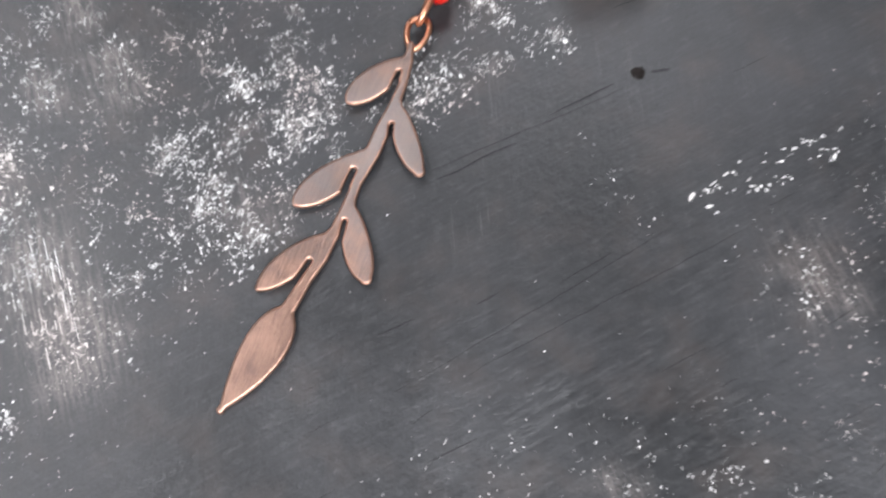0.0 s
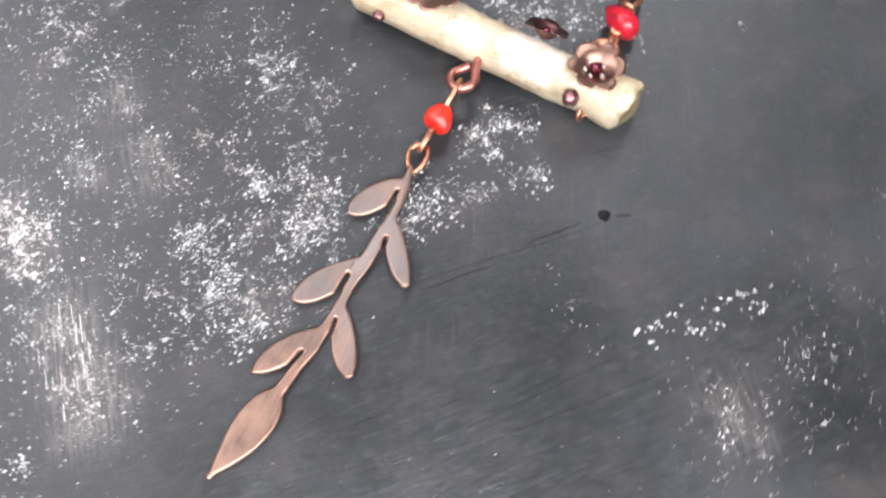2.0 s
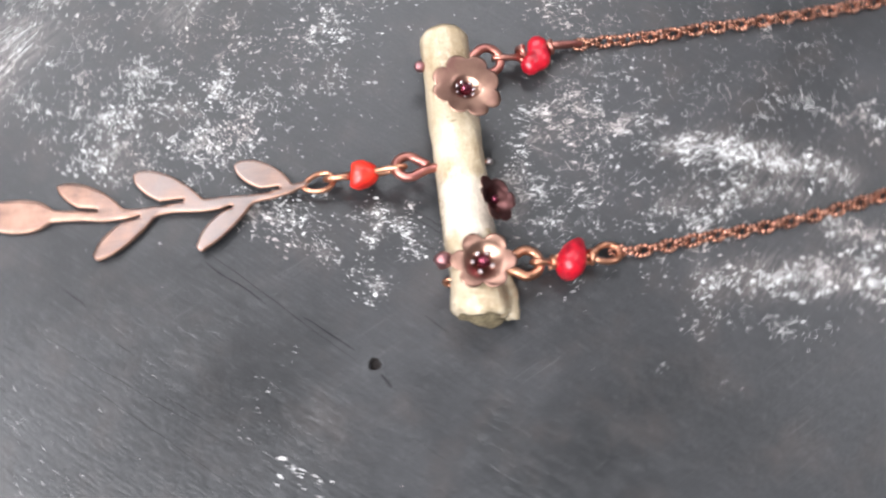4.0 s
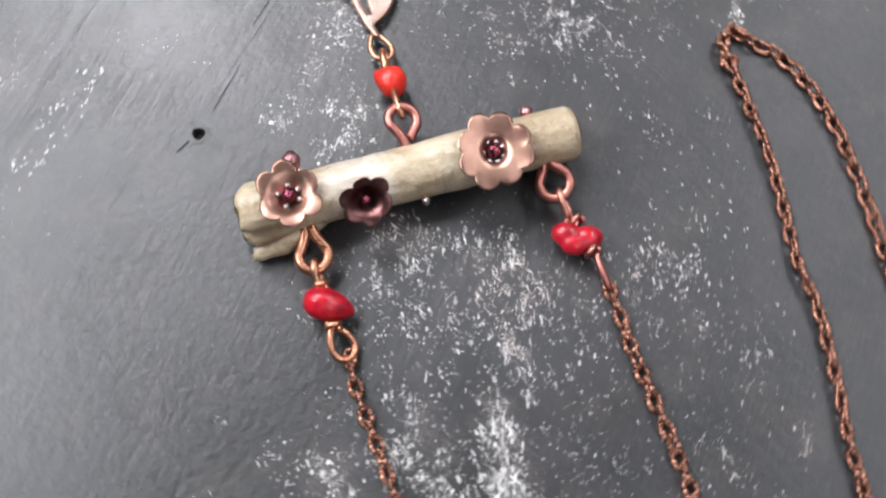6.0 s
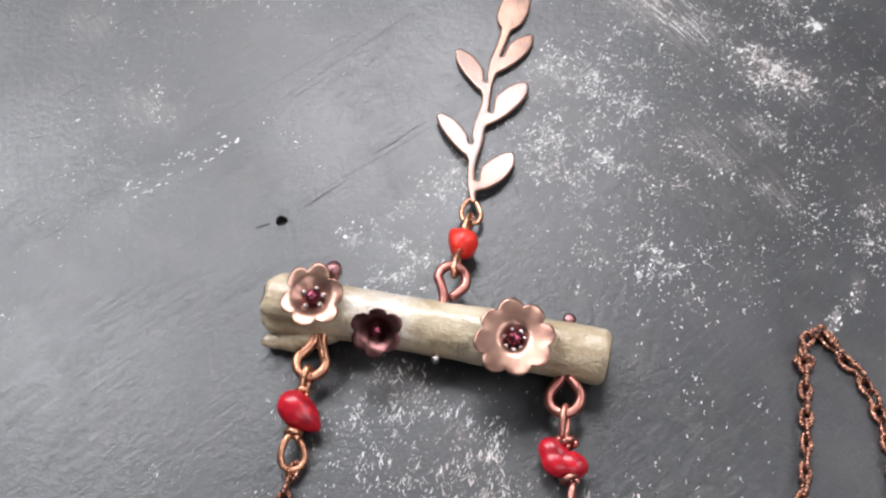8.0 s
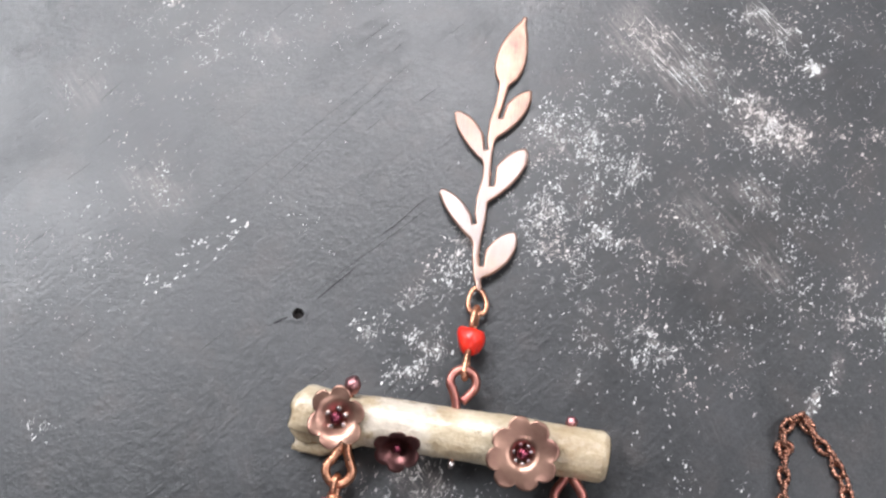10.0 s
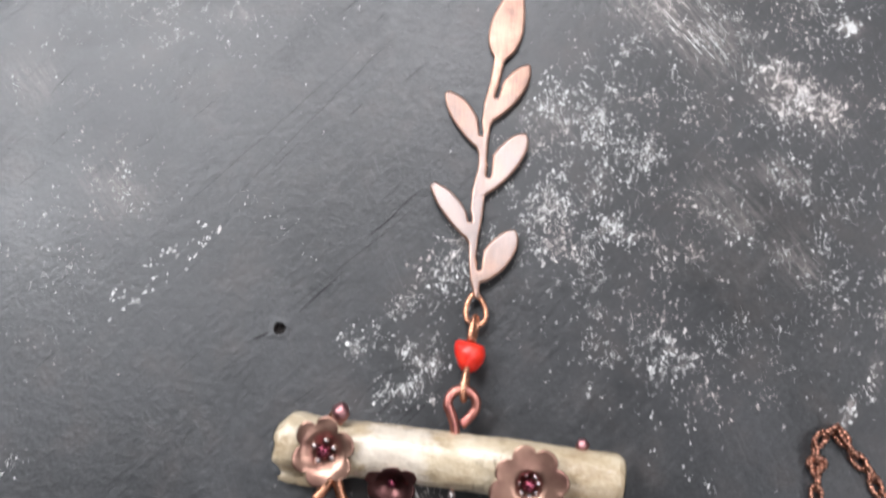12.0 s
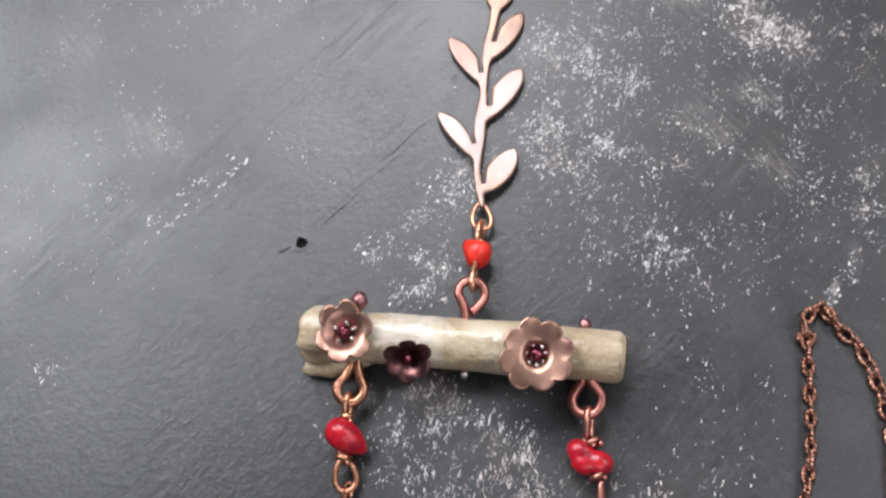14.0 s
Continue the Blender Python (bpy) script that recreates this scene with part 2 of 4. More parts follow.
def bark():
    m, n, l, p = material("pale_bark")
    v = coords(n, l, (1, 1, 1))
    along = coords(n, l, (0.8, 7.0, 7.0))
    blot = noise_at(n, l, v, 1.1, 5, 0.6)
    lines = noise_at(n, l, along, 1.3, 5, 0.65)
    fine = noise_at(n, l, v, 16.0, 4, 0.65)
    mix = maths(n, l, "ADD", maths(n, l, "MULTIPLY", blot, 0.66), maths(n, l, "MULTIPLY", lines, 0.16))
    mix = maths(n, l, "ADD", mix, maths(n, l, "MULTIPLY", fine, 0.18))
    col = ramp(n, l, mix, [(0.34, (0.25, 0.167, 0.088)), (0.44, (0.40, 0.30, 0.185)), (0.54, (0.54, 0.44, 0.30)), (0.66, (0.66, 0.575, 0.44))])
    # a few dark nicks across the grain
    rings = noise_at(n, l, coords(n, l, (7.0, 1.3, 1.3)), 1.0, 3, 0.6)
    nick = maths(n, l, "ABSOLUTE", maths(n, l, "SUBTRACT", rings, 0.5), 0)
    some = step(n, l, noise_at(n, l, v, 1.7, 2, 0.5), 0.55, 0.66)
    crack = maths(n, l, "MULTIPLY", step(n, l, nick, 0.0, 0.02, (1.0, 0.0)), some)
    col = mixed(n, l, maths(n, l, "MULTIPLY", crack, 0.5), col, (0.22, 0.15, 0.08))
    # a pale highlight painted into the bark's top beside the six-petalled flower
    place = n.new("ShaderNodeSeparateXYZ")
    l.new(v, place.inputs[0])
    off = maths(n, l, "ABSOLUTE", maths(n, l, "ADD", place.outputs[0], 1.50), 0)
    off = maths(n, l, "ADD", off, maths(n, l, "MULTIPLY", maths(n, l, "SUBTRACT", noise_at(n, l, v, 2.6, 3, 0.6), 0.5), 0.9))
    painted_highlight = maths(n, l, "MULTIPLY", step(n, l, off, 0.36, 0.66, (1.0, 0.0)), step(n, l, place.outputs[2], 0.45, 0.72))
    col = mixed(n, l, maths(n, l, "MULTIPLY", painted_highlight, 0.5), col, (0.80, 0.74, 0.665))
    l.new(col, p.inputs["Base Color"])
    l.new(maths(n, l, "SUBTRACT", step(n, l, blot, 0.35, 0.65, (0.26, 0.44)), maths(n, l, "MULTIPLY", painted_highlight, 0.06)), p.inputs["Roughness"])
    p.inputs["Specular IOR Level"].default_value = 0.6
    p.inputs["Coat Weight"].default_value = 0.6
    p.inputs["Coat Roughness"].default_value = 0.24
    dents = noise_at(n, l, coords(n, l, (1.6, 2.6, 2.6)), 1.3, 3, 0.55)
    high = maths(n, l, "SUBTRACT", maths(n, l, "ADD", maths(n, l, "MULTIPLY", lines, 0.35), maths(n, l, "MULTIPLY", dents, 1.0)), maths(n, l, "MULTIPLY", crack, 0.4))
    bump(n, l, maths(n, l, "ADD", high, maths(n, l, "MULTIPLY", fine, 0.35)), p, 0.0007, 0.8)
    return m


def cut_wood():
    m, n, l, p = material("cut_wood")
    v = coords(n, l, (1, 1, 1))
    blot = noise_at(n, l, v, 3.5, 5, 0.65)
    fine = noise_at(n, l, v, 18.0, 4, 0.65)
    col = ramp(n, l, maths(n, l, "ADD", maths(n, l, "MULTIPLY", blot, 0.7), maths(n, l, "MULTIPLY", fine, 0.3)),
               [(0.36, (0.06, 0.045, 0.026)), (0.50, (0.19, 0.145, 0.08)), (0.64, (0.40, 0.33, 0.20))])
    l.new(col, p.inputs["Base Color"])
    p.inputs["Roughness"].default_value = 0.75
    bump(n, l, maths(n, l, "ADD", blot, fine), p, 0.0006, 0.8)
    return m


def coral(name, light, dark, gloss):
    m, n, l, p = material(name)
    v = coords(n, l, (1, 1, 1))
    blot = noise_at(n, l, v, 5.0, 4, 0.6)
    l.new(ramp(n, l, blot, [(0.36, dark), (0.6, light)]), p.inputs["Base Color"])
    p.inputs["Roughness"].default_value = gloss
    p.inputs["Coat Weight"].default_value = 0.12
    p.inputs["Coat Roughness"].default_value = 0.12
    p.inputs["Subsurface Weight"].default_value = 0.12
    p.inputs["Subsurface Scale"].default_value = 0.0008
    bump(n, l, blot, p, 0.00004, 0.4)
    return m


def plaster(name, a, b):
    m, n, l, p = material(name)
    v = coords(n, l, (0.01, 0.01, 0.01))
    l.new(ramp(n, l, noise_at(n, l, v, 3.0, 5, 0.6), [(0.35, a), (0.65, b)]), p.inputs["Base Color"])
    p.inputs["Roughness"].default_value = 0.85
    bump(n, l, noise_at(n, l, v, 60.0, 3, 0.6), p, 0.001, 0.4)
    return m


PAINT = board_paint()
GROUND_COAT = ground_coat()
SHEET = metal("oxidised_copper_sheet", (0.38, 0.235, 0.18), (0.13, 0.088, 0.076), 0.37, 96, 0.45, 0.00009, (5.5, 2.5, (0.31, 0.28, 0.275)))
SHEET_EDGE = metal("rubbed_copper_edge", (0.53, 0.32, 0.24), (0.38, 0.22, 0.165), 0.44, None, 0.45)
PETAL = metal("petal_copper", (0.455, 0.275, 0.205), (0.25, 0.13, 0.105), 0.35, None, 0.48, 0.000015, mottle=0.16, cloud=1.3, grit=7.0)
PETAL_DARK = metal("dark_petal_copper", (0.21, 0.095, 0.090), (0.085, 0.040, 0.040), 0.36, None, 0.5, 0.00001, mottle=0.12, grit=7.0)
WIRE = metal("copper_wire", (0.70, 0.35, 0.22), (0.42, 0.18, 0.11), 0.32, None, 0.47)
WIRE_RED = metal("reddened_copper_wire", (0.60, 0.27, 0.21), (0.32, 0.10, 0.10), 0.34, None, 0.48)
LINK = metal("chain_copper", (0.58, 0.29, 0.20), (0.13, 0.055, 0.04), 0.27, None, 0.5)
PISTIL = metal("plum_metal_ball", (0.36, 0.09, 0.13), (0.12, 0.022, 0.045), 0.26, None, 0.5)
SILVER = metal("tarnished_silver_ball", (0.56, 0.51, 0.50), (0.26, 0.22, 0.22), 0.30, None, 0.5)
PINHEAD = metal("dull_pink_pin_head", (0.42, 0.21, 0.21), (0.20, 0.09, 0.10), 0.38, None, 0.5)
BARK, WOOD = bark(), cut_wood()
# dark strips that stand in for grooves, their shade put into the colour
GROOVE_DARK = plaster("dark_groove_strip", (0.008, 0.008, 0.009), (0.02, 0.02, 0.021))
# nearly black brown: the shade inside the hole is put into the colour
HOLE_DARK = plaster("darkened_hole_inside", (0.006, 0.004, 0.0035), (0.016, 0.010, 0.008))
CORAL = coral("orange_red_coral", (0.80, 0.035, 0.015), (0.58, 0.012, 0.010), 0.40)
CRIMSON = coral("crimson_coral", (0.52, 0.008, 0.022), (0.24, 0.004, 0.014), 0.33)
WALL = plaster("wall_plaster", (0.09, 0.09, 0.09), (0.12, 0.12, 0.118))
# unseen ceiling, made dark so the board mirrors little from overhead
CEILING = plaster("dark_unseen_ceiling", (0.045, 0.042, 0.04), (0.07, 0.065, 0.06))
FLOOR = plaster("floor_covering", (0.10, 0.085, 0.07), (0.16, 0.13, 0.10))


# ---- makers ----
def part(name, bm, mat, parent=None, label="", smooth=True):
    """Links a bmesh, drawn in centimetres, as one mesh object."""
    bm.transform(Matrix.Scale(CM, 4))
    data = bpy.data.meshes.new(name)
    bm.to_mesh(data)
    bm.free()
    for one in mat if isinstance(mat, (list, tuple)) else (mat,):
        data.materials.append(one)
    if smooth:
        data.shade_smooth()
    ob = new(name, data)
    ob.parent = parent
    return tagged(ob, label) if label else ob


def thing(name, at, label, category, group=""):
    ob = new(name)
    ob.location = Vector(at) * CM
    return tagged(ob, label, category, group)


def hung(ob, parent):
    """Puts a part that was drawn in world places under a thing that stands elsewhere."""
    ob.parent = parent
    ob.matrix_parent_inverse = Matrix.Translation(-parent.location) if parent.type == "EMPTY" else Matrix.Identity(4)
    return ob


def spline(points, count, closed=False):
    """Catmull-Rom points through the given ones."""
    p = [Vector(q) for q in points]
    if closed:
        p = [p[-1], *p, p[0], p[1]]
    else:
        p = [p[0] * 2 - p[1], *p, p[-1] * 2 - p[-2]]
    spans, out = len(p) - 3, []
    total = count if closed else count - 1
    for k in range(count):
        u = k / total * spans
        i = min(int(u), spans - 1)
        t = u - i
        a, b, c, d = p[i:i + 4]
        out.append(0.5 * (2 * b + (c - a) * t + (2 * a - 5 * b + 4 * c - d) * t * t + (3 * b - a - 3 * c + d) * t ** 3))
    return out


def tube(bm, path, radius, sides=10, closed=False, caps=True, shape=None):
    """A round bar along a path. radius: a number, or a function of 0..1; shape(u, angle) scales it."""
    n = len(path)
    rings, side = [], None
    for k, p in enumerate(path):
        ahead = (path[(k + 1) % n if closed else min(k + 1, n - 1)] - path[k - 1 if closed or k else 0]).normalized()
        if side is None:
            side = ahead.orthogonal().normalized() if abs(ahead.z) > 0.9 else ahead.cross(Vector((0, 0, 1))).normalized()
        side = (side - ahead * side.dot(ahead)).normalized()
        up = side.cross(ahead)
        u = k / (n if closed else n - 1)
        r = radius(u) if callable(radius) else radius
        ring = []
        for s in range(sides):
            a = 2 * math.pi * s / sides
            q = r * (shape(u, a) if shape else 1.0)
            ring.append(bm.verts.new(p + side * (q * math.cos(a)) + up * (q * math.sin(a))))
        rings.append(ring)
    for k in range(n if closed else n - 1):
        a, b = rings[k], rings[(k + 1) % n]
        for s in range(sides):
            bm.faces.new((a[s], a[(s + 1) % sides], b[(s + 1) % sides], b[s]))
    if caps and not closed:
        for ring, flip in ((rings[0], True), (rings[-1], False)):
            bm.faces.new(ring[::-1] if not flip else ring)
    bmesh.ops.recalc_face_normals(bm, faces=bm.faces[:])
    return rings


def drop_loop(start, end, width, lean=(0, 0, 1), count=30, opening=0.0, skew=0.0):
    """A drop-shaped wire loop from start to end; lean: the loop's normal."""
    a, b = Vector(start), Vector(end)
    along = b - a
    across = Vector(lean).cross(along).normalized()
    normal = along.cross(across).normalized()
    out = []
    for k in range(count):
        th = opening + (2 * math.pi - 2 * opening) * k / (count - 1)
        u = (1 - math.cos(th)) / 2
        v = width / 2 * math.sin(th) * (0.60 + 0.45 * u)
        out.append(a + along * u + across * v + normal * skew * (k / (count - 1) - 0.5))
    return out


def eye(start, end, width, lean, root, cut=False):
    """A wire eye: a shank out of the wood, round, and back to it, where it may end in the open."""
    a, b = Vector(start), Vector(end)
    e = (b - a).normalized()
    across = Vector(lean).cross(e).normalized()
    r = width / 2
    middle = b - e * r
    out = [Vector(root) + across * 0.05, a + across * 0.06 + Vector((0, 0, 0.03))]
    for k in range(9):
        th = 2.4 - 4.8 * k / 8
        out.append(middle + e * (r * math.cos(th)) + across * (r * math.sin(th)) + Vector((0, 0, 0.08 * (0.5 - k / 8))))
    out.append(a - across * (0.03 if cut else 0.06) - Vector((0, 0, 0.03)) + e * (0.06 if cut else 0.0))
    if not cut:
        out.append(Vector(root) - across * 0.05)
    return spline(out, 56)


def coil(centre, axis, radius, turns, pitch, count=40):
    c, ax = Vector(centre), Vector(axis).normalized()
    side = ax.orthogonal().normalized()
    up = ax.cross(side)
    out = []
    for k in range(count):
        u = k / (count - 1)
        a = 2 * math.pi * turns * u
        out.append(c + ax * (pitch * turns * (u - 0.5)) + side * radius * math.cos(a) + up * radius * math.sin(a))
    return out


def wire(name, path, r, mat, parent, label="", sides=10, closed=False):
    bm = bmesh.new()
    tube(bm, path, r, sides, closed)
    return hung(part(name, bm, mat, None, label), parent)


def ball(centre, r, seed=0, rough=0.05, level=3, stretch=(1, 1, 1)):
    bm = bmesh.new()
    bmesh.ops.create_icosphere(bm, subdivisions=level, radius=1.0)
    for v in bm.verts:
        k = 1 + rough * noise.noise(v.co * 1.6 + Vector((seed * 7.3, 0, 0)))
        v.co = Vector((v.co.x * stretch[0], v.co.y * stretch[1], v.co.z * stretch[2])) * r * k + Vector(centre)
    return bm


# ---- the room: plain, added out of sight, openings where the lamps stand ----
def slab(name, x0, x1, y0, y1, z0, z1, mat, kind="structure", label=""):
    bm = bmesh.new()
    bmesh.ops.create_cube(bm, size=1.0)
    for v in bm.verts:
        v.co = Vector(((x0 + x1) / 2 + v.co.x * (x1 - x0), (y0 + y1) / 2 + v.co.y * (y1 - y0), (z0 + z1) / 2 + v.co.z * (z1 - z0)))
    ob = part(name, bm, mat, None, label, smooth=False)
    return tagged(ob, kind=kind)


slab("floor", -180, 180, -180, 180, -12, -1.8, FLOOR)
slab("ceiling", -180, 180, -180, 180, 280, 290, CEILING)


def unseen_wall(name, horizontal, at, openings, z0, z1):
    """A wall with openings through it, as butted pieces in one mesh."""
    bm = bmesh.new()
    stops = [-160, *(w for pair in openings for w in pair), 160]
    pieces = [(a, b, -1.8, 280) for a, b in zip(stops[::2], stops[1::2])]
    pieces += [(w0, w1, lo, hi) for w0, w1 in openings for lo, hi in ((-1.8, z0), (z1, 280))]
    for a, b, lo, hi in pieces:
        made = bmesh.ops.create_cube(bm, size=1.0)["verts"]
        for v in made:
            s, q, z = (a + b) / 2 + v.co.x * (b - a), at + 5 + v.co.y * 10, (lo + hi) / 2 + v.co.z * (hi - lo)
            v.co = (s, q, z) if horizontal else (q, s, z)
    bmesh.ops.recalc_face_normals(bm, faces=bm.faces[:])
    tagged(part(name, bm, WALL, smooth=False), kind="structure")


unseen_wall("wall_north", True, 160, [(-90, 0)], 140, 250)
unseen_wall("wall_south", True, -170, [(0, 90)], 140, 250)
unseen_wall("wall_east", False, 160, [(-60, 30), (80, 150)], 140, 250)
unseen_wall("wall_west", False, -170, [(20, 130)], 140, 250)

# ---- the painted board ----
strokes, films = [], []


def worn(x0, y0, x1, y1, width, amount):
    """A rubbed stretch of the paint, from one end to the other."""
    strokes.append((x0, y0, x1, y1, width, amount))


def rubbed(x0, y0, x1, y1, width, amount):
    """A stretch where a thin film of the pale ground coat shows."""
    films.append((x0, y0, x1, y1, width, amount))


worn(-0.95, 4.74, -1.34, 4.09, 0.46, 0.9)
worn(-1.34, 4.09, -2.05, 3.53, 0.31, 0.55)
worn(-2.38, 3.16, -2.61, 2.81, 0.29, 0.7)
worn(-1.28, 2.77, -1.7, 2.14, 0.36, 0.85)
worn(-1.55, 2.62, -1.89, 1.86, 0.25, 0.5)
worn(0.01, 7.6, 1.07, 7.57, 0.61, 0.6)
worn(1.07, 7.57, 0.92, 7.21, 0.36, 0.75)
worn(1.32, 6.63, 1.99, 6.98, 0.46, 0.7)
worn(1.24, 10.04, 2.73, 9.26, 0.46, 0.55)
worn(2.68, 9.71, 3.24, 9.47, 0.31, 0.5)
worn(3.95, 8.69, 4.84, 8.07, 0.47, 0.8)
worn(4.39, 8.43, 4.92, 8.31, 0.34, 0.8)
worn(3.71, 10.86, 4.49, 10.52, 0.34, 0.9)
worn(5.06, 9.86, 5.23, 9.82, 0.12, 1.3)
worn(4.05, 6.94, 4.47, 6.7, 0.37, 0.6)
worn(2.92, 6.18, 3.66, 5.91, 0.46, 0.55)
worn(-0.27, 6.76, 0.32, 5.15, 0.56, 0.5)
worn(0.39, 5.37, 1.18, 4.9, 0.51, 0.42)
worn(4.3, 5.51, 4.73, 5.19, 0.31, 0.5)
worn(2.44, 3.82, 2.81, 3.3, 0.46, 0.6)
worn(1.37, 4.32, 1.81, 3.4, 0.60, 0.4)
worn(5.2, 5.38, 5.81, 5.2, 0.51, 0.5)
worn(3.79, 3.99, 4.5, 3.74, 0.61, 0.3)
worn(-8.44, 9.3, -7.94, 9.2, 0.31, 0.9)
worn(-8.89, 8.41, -6.66, 8.33, 0.49, 0.35)
worn(-7.65, 8.15, -7.37, 7.96, 0.28, 0.5)
worn(-9.72, 6.56, -9.13, 6.91, 0.34, 0.35)
worn(-7.45, 5.04, -7.02, 4.68, 0.46, 0.3)
worn(-9.89, 3.57, -9.24, 3.27, 0.36, 0.4)
worn(-8.21, 0.08, -7.85, -0.04, 0.25, 0.45)
worn(-4.94, 5.08, -3.79, 4.34, 0.36, 0.12)
worn(-1.39, 0.39, -0.68, 0.35, 0.25, 0.7)
worn(-1.74, 0.0, -1.54, -0.55, 0.32, 0.5)
worn(-1.03, 0.2, 0.22, -0.52, 0.50, 0.62)
worn(0.31, -0.15, 0.92, -0.87, 0.45, 0.5)
worn(0.75, -0.78, 0.92, -0.87, 0.16, 0.75)
worn(0.22, -1.41, 0.31, -2.6, 0.20, 0.6)
worn(-0.28, -2.69, -0.18, -3.42, 0.32, 0.75)
worn(-1.46, -2.38, -1.1, -3.11, 0.40, 0.55)
worn(-2.08, -3.21, -1.09, -3.51, 0.40, 0.7)
worn(-1.83, -1.62, -1.63, -2.3, 0.32, 0.4)
worn(-3.02, -2.81, -2.75, -3.14, 0.18, 0.45)
worn(2.67, -0.84, 3.18, -1.19, 0.45, 0.55)
worn(3.39, -0.65, 3.76, -0.46, 0.36, 0.35)
worn(3.02, 3.63, 3.27, 2.99, 0.36, 0.5)
worn(2.25, 3.83, 1.86, 3.61, 0.35, 0.55)
worn(1.29, 4.15, 1.75, 3.28, 0.40, 0.45)
worn(5.92, 4.02, 5.94, 3.36, 0.13, 0.8)
worn(5.61, 3.25, 5.53, 2.87, 0.06, 1.2)
worn(6.76, 4.83, 7.23, 4.61, 0.35, 0.6)
worn(4.46, 1.46, 4.51, 0.97, 0.25, 0.35)
worn(-4.41, -1.66, -4.33, -1.74, 0.06, 0.3)
worn(-4.34, -1.74, -4.15, -1.91, 0.06, 0.5)
worn(-4.69, -2.76, -4.65, -3.08, 0.11, 0.4)
worn(3.6, -2.39, 3.65, -2.89, 0.36, 0.4)
worn(-0.22, -2.71, -0.37, -3.72, 0.30, 0.75)
worn(-0.31, -3.35, -0.57, -4.62, 0.35, 0.85)
worn(-0.69, -4.48, -0.98, -5.64, 0.39, 0.85)
worn(-1.11, -3.68, -1.27, -4.88, 0.32, 0.7)
worn(0.53, -0.14, 0.92, -0.94, 0.37, 0.5)
worn(0.8, -0.79, 0.67, -1.13, 0.16, 0.8)
worn(0.4, -1.92, 0.22, -2.63, 0.18, 0.8)
worn(2.9, -0.86, 3.01, -1.51, 0.30, 0.5)
worn(2.66, -3.85, 2.8, -4.33, 0.37, 0.5)
worn(4.22, -3.92, 4.07, -4.24, 0.16, 0.7)
worn(-1.68, -1.84, -1.54, -2.88, 0.37, 0.42)
worn(-1.96, -2.51, -1.89, -3.58, 0.41, 0.55)
worn(-2.95, -2.71, -2.92, -3.02, 0.15, 0.7)
worn(-4.41, -1.62, -4.34, -1.84, 0.09, 0.3)
worn(-3.5, -2.46, -3.44, -3.2, 0.23, 0.6)
worn(0.57, -5.29, 0.05, -5.93, 0.30, 0.5)
worn(0.2, -6.25, -0.18, -6.89, 0.32, 0.6)
worn(3.23, -4.85, 3.03, -5.41, 0.40, 0.35)
worn(-1.13, 0.4, -1.06, -0.16, 0.28, 0.6)
worn(-1.61, -0.12, -1.88, -0.7, 0.18, 0.4)
worn(2.29, 9.36, 1.09, 9.71, 0.43, 0.45)
worn(1.9, 11.3, 1.66, 11.31, 0.11, 0.9)
worn(2.3, 9.92, 1.22, 10.64, 0.45, 0.3)
worn(-6.89, 4.83, -7.51, 4.36, 0.30, 0.4)
worn(-7.28, 5.09, -7.87, 4.99, 0.36, 0.45)
worn(-8.27, 6.53, -8.61, 6.68, 0.19, 0.5)
worn(-5.65, 8.57, -6.08, 8.52, 0.23, 0.3)
worn(-7.26, 7.87, -7.97, 7.61, 0.13, 0.45)
worn(-2.45, 2.69, -2.73, 2.89, 0.14, 0.7)
worn(-1.42, 2.92, -1.7, 2.91, 0.17, 0.7)
# broad thin scatter
worn(1.2, 5.2, 4.0, 9.5, 1.9, 0.32)
worn(0.6, 6.5, 1.5, 9.5, 0.8, 0.42)
worn(4.8, 4.6, 5.6, 8.5, 1.2, 0.32)
worn(1.5, 3.2, 4.2, 3.8, 0.9, 0.34)
worn(-1.5, -0.4, 1.2, -1.4, 1.2, 0.52)
worn(0.4, -2.0, 1.2, -5.5, 1.3, 0.32)
worn(2.8, -0.8, 3.6, -3.0, 0.8, 0.3)
worn(-5.0, 9.5, -8.0, 8.0, 1.6, 0.2)
worn(-7.5, 5.2, -8.2, 2.5, 1.2, 0.2)
worn(3.0, 12.0, 8.0, 11.5, 2.0, 0.36)
worn(6.8, 4.0, 7.6, 8.0, 1.0, 0.36)
# thin films
rubbed(1.43, 10.2, 2.85, 9.16, 0.55, 0.55)
rubbed(3.81, 10.99, 4.5, 10.47, 0.22, 0.4)
rubbed(5.04, 9.85, 5.25, 9.82, 0.12, 0.7)
rubbed(3.86, 8.56, 4.84, 8.07, 0.42, 0.35)
rubbed(3.11, 6.33, 3.55, 5.99, 0.32, 0.45)
rubbed(4.45, 5.54, 4.72, 5.29, 0.22, 0.5)
rubbed(0.15, 7.4, 0.59, 7.26, 0.41, 0.3)
rubbed(4.05, 6.94, 4.37, 6.79, 0.28, 0.4)
rubbed(-9.65, 6.69, -9.19, 6.72, 0.34, 0.3)
rubbed(-7.42, 4.93, -7.02, 4.68, 0.46, 0.25)
rubbed(-1.3, 0.39, -0.77, 0.35, 0.20, 0.5)
rubbed(-0.32, -2.69, -0.18, -3.5, 0.27, 0.35)
rubbed(-1.37, -2.63, -1.1, -3.11, 0.32, 0.2)
rubbed(5.95, 4.02, 5.94, 3.47, 0.09, 0.25)
rubbed(5.61, 3.25, 5.52, 2.82, 0.04, 1.1)
rubbed(-0.22, -2.71, -0.37, -3.72, 0.25, 0.40)
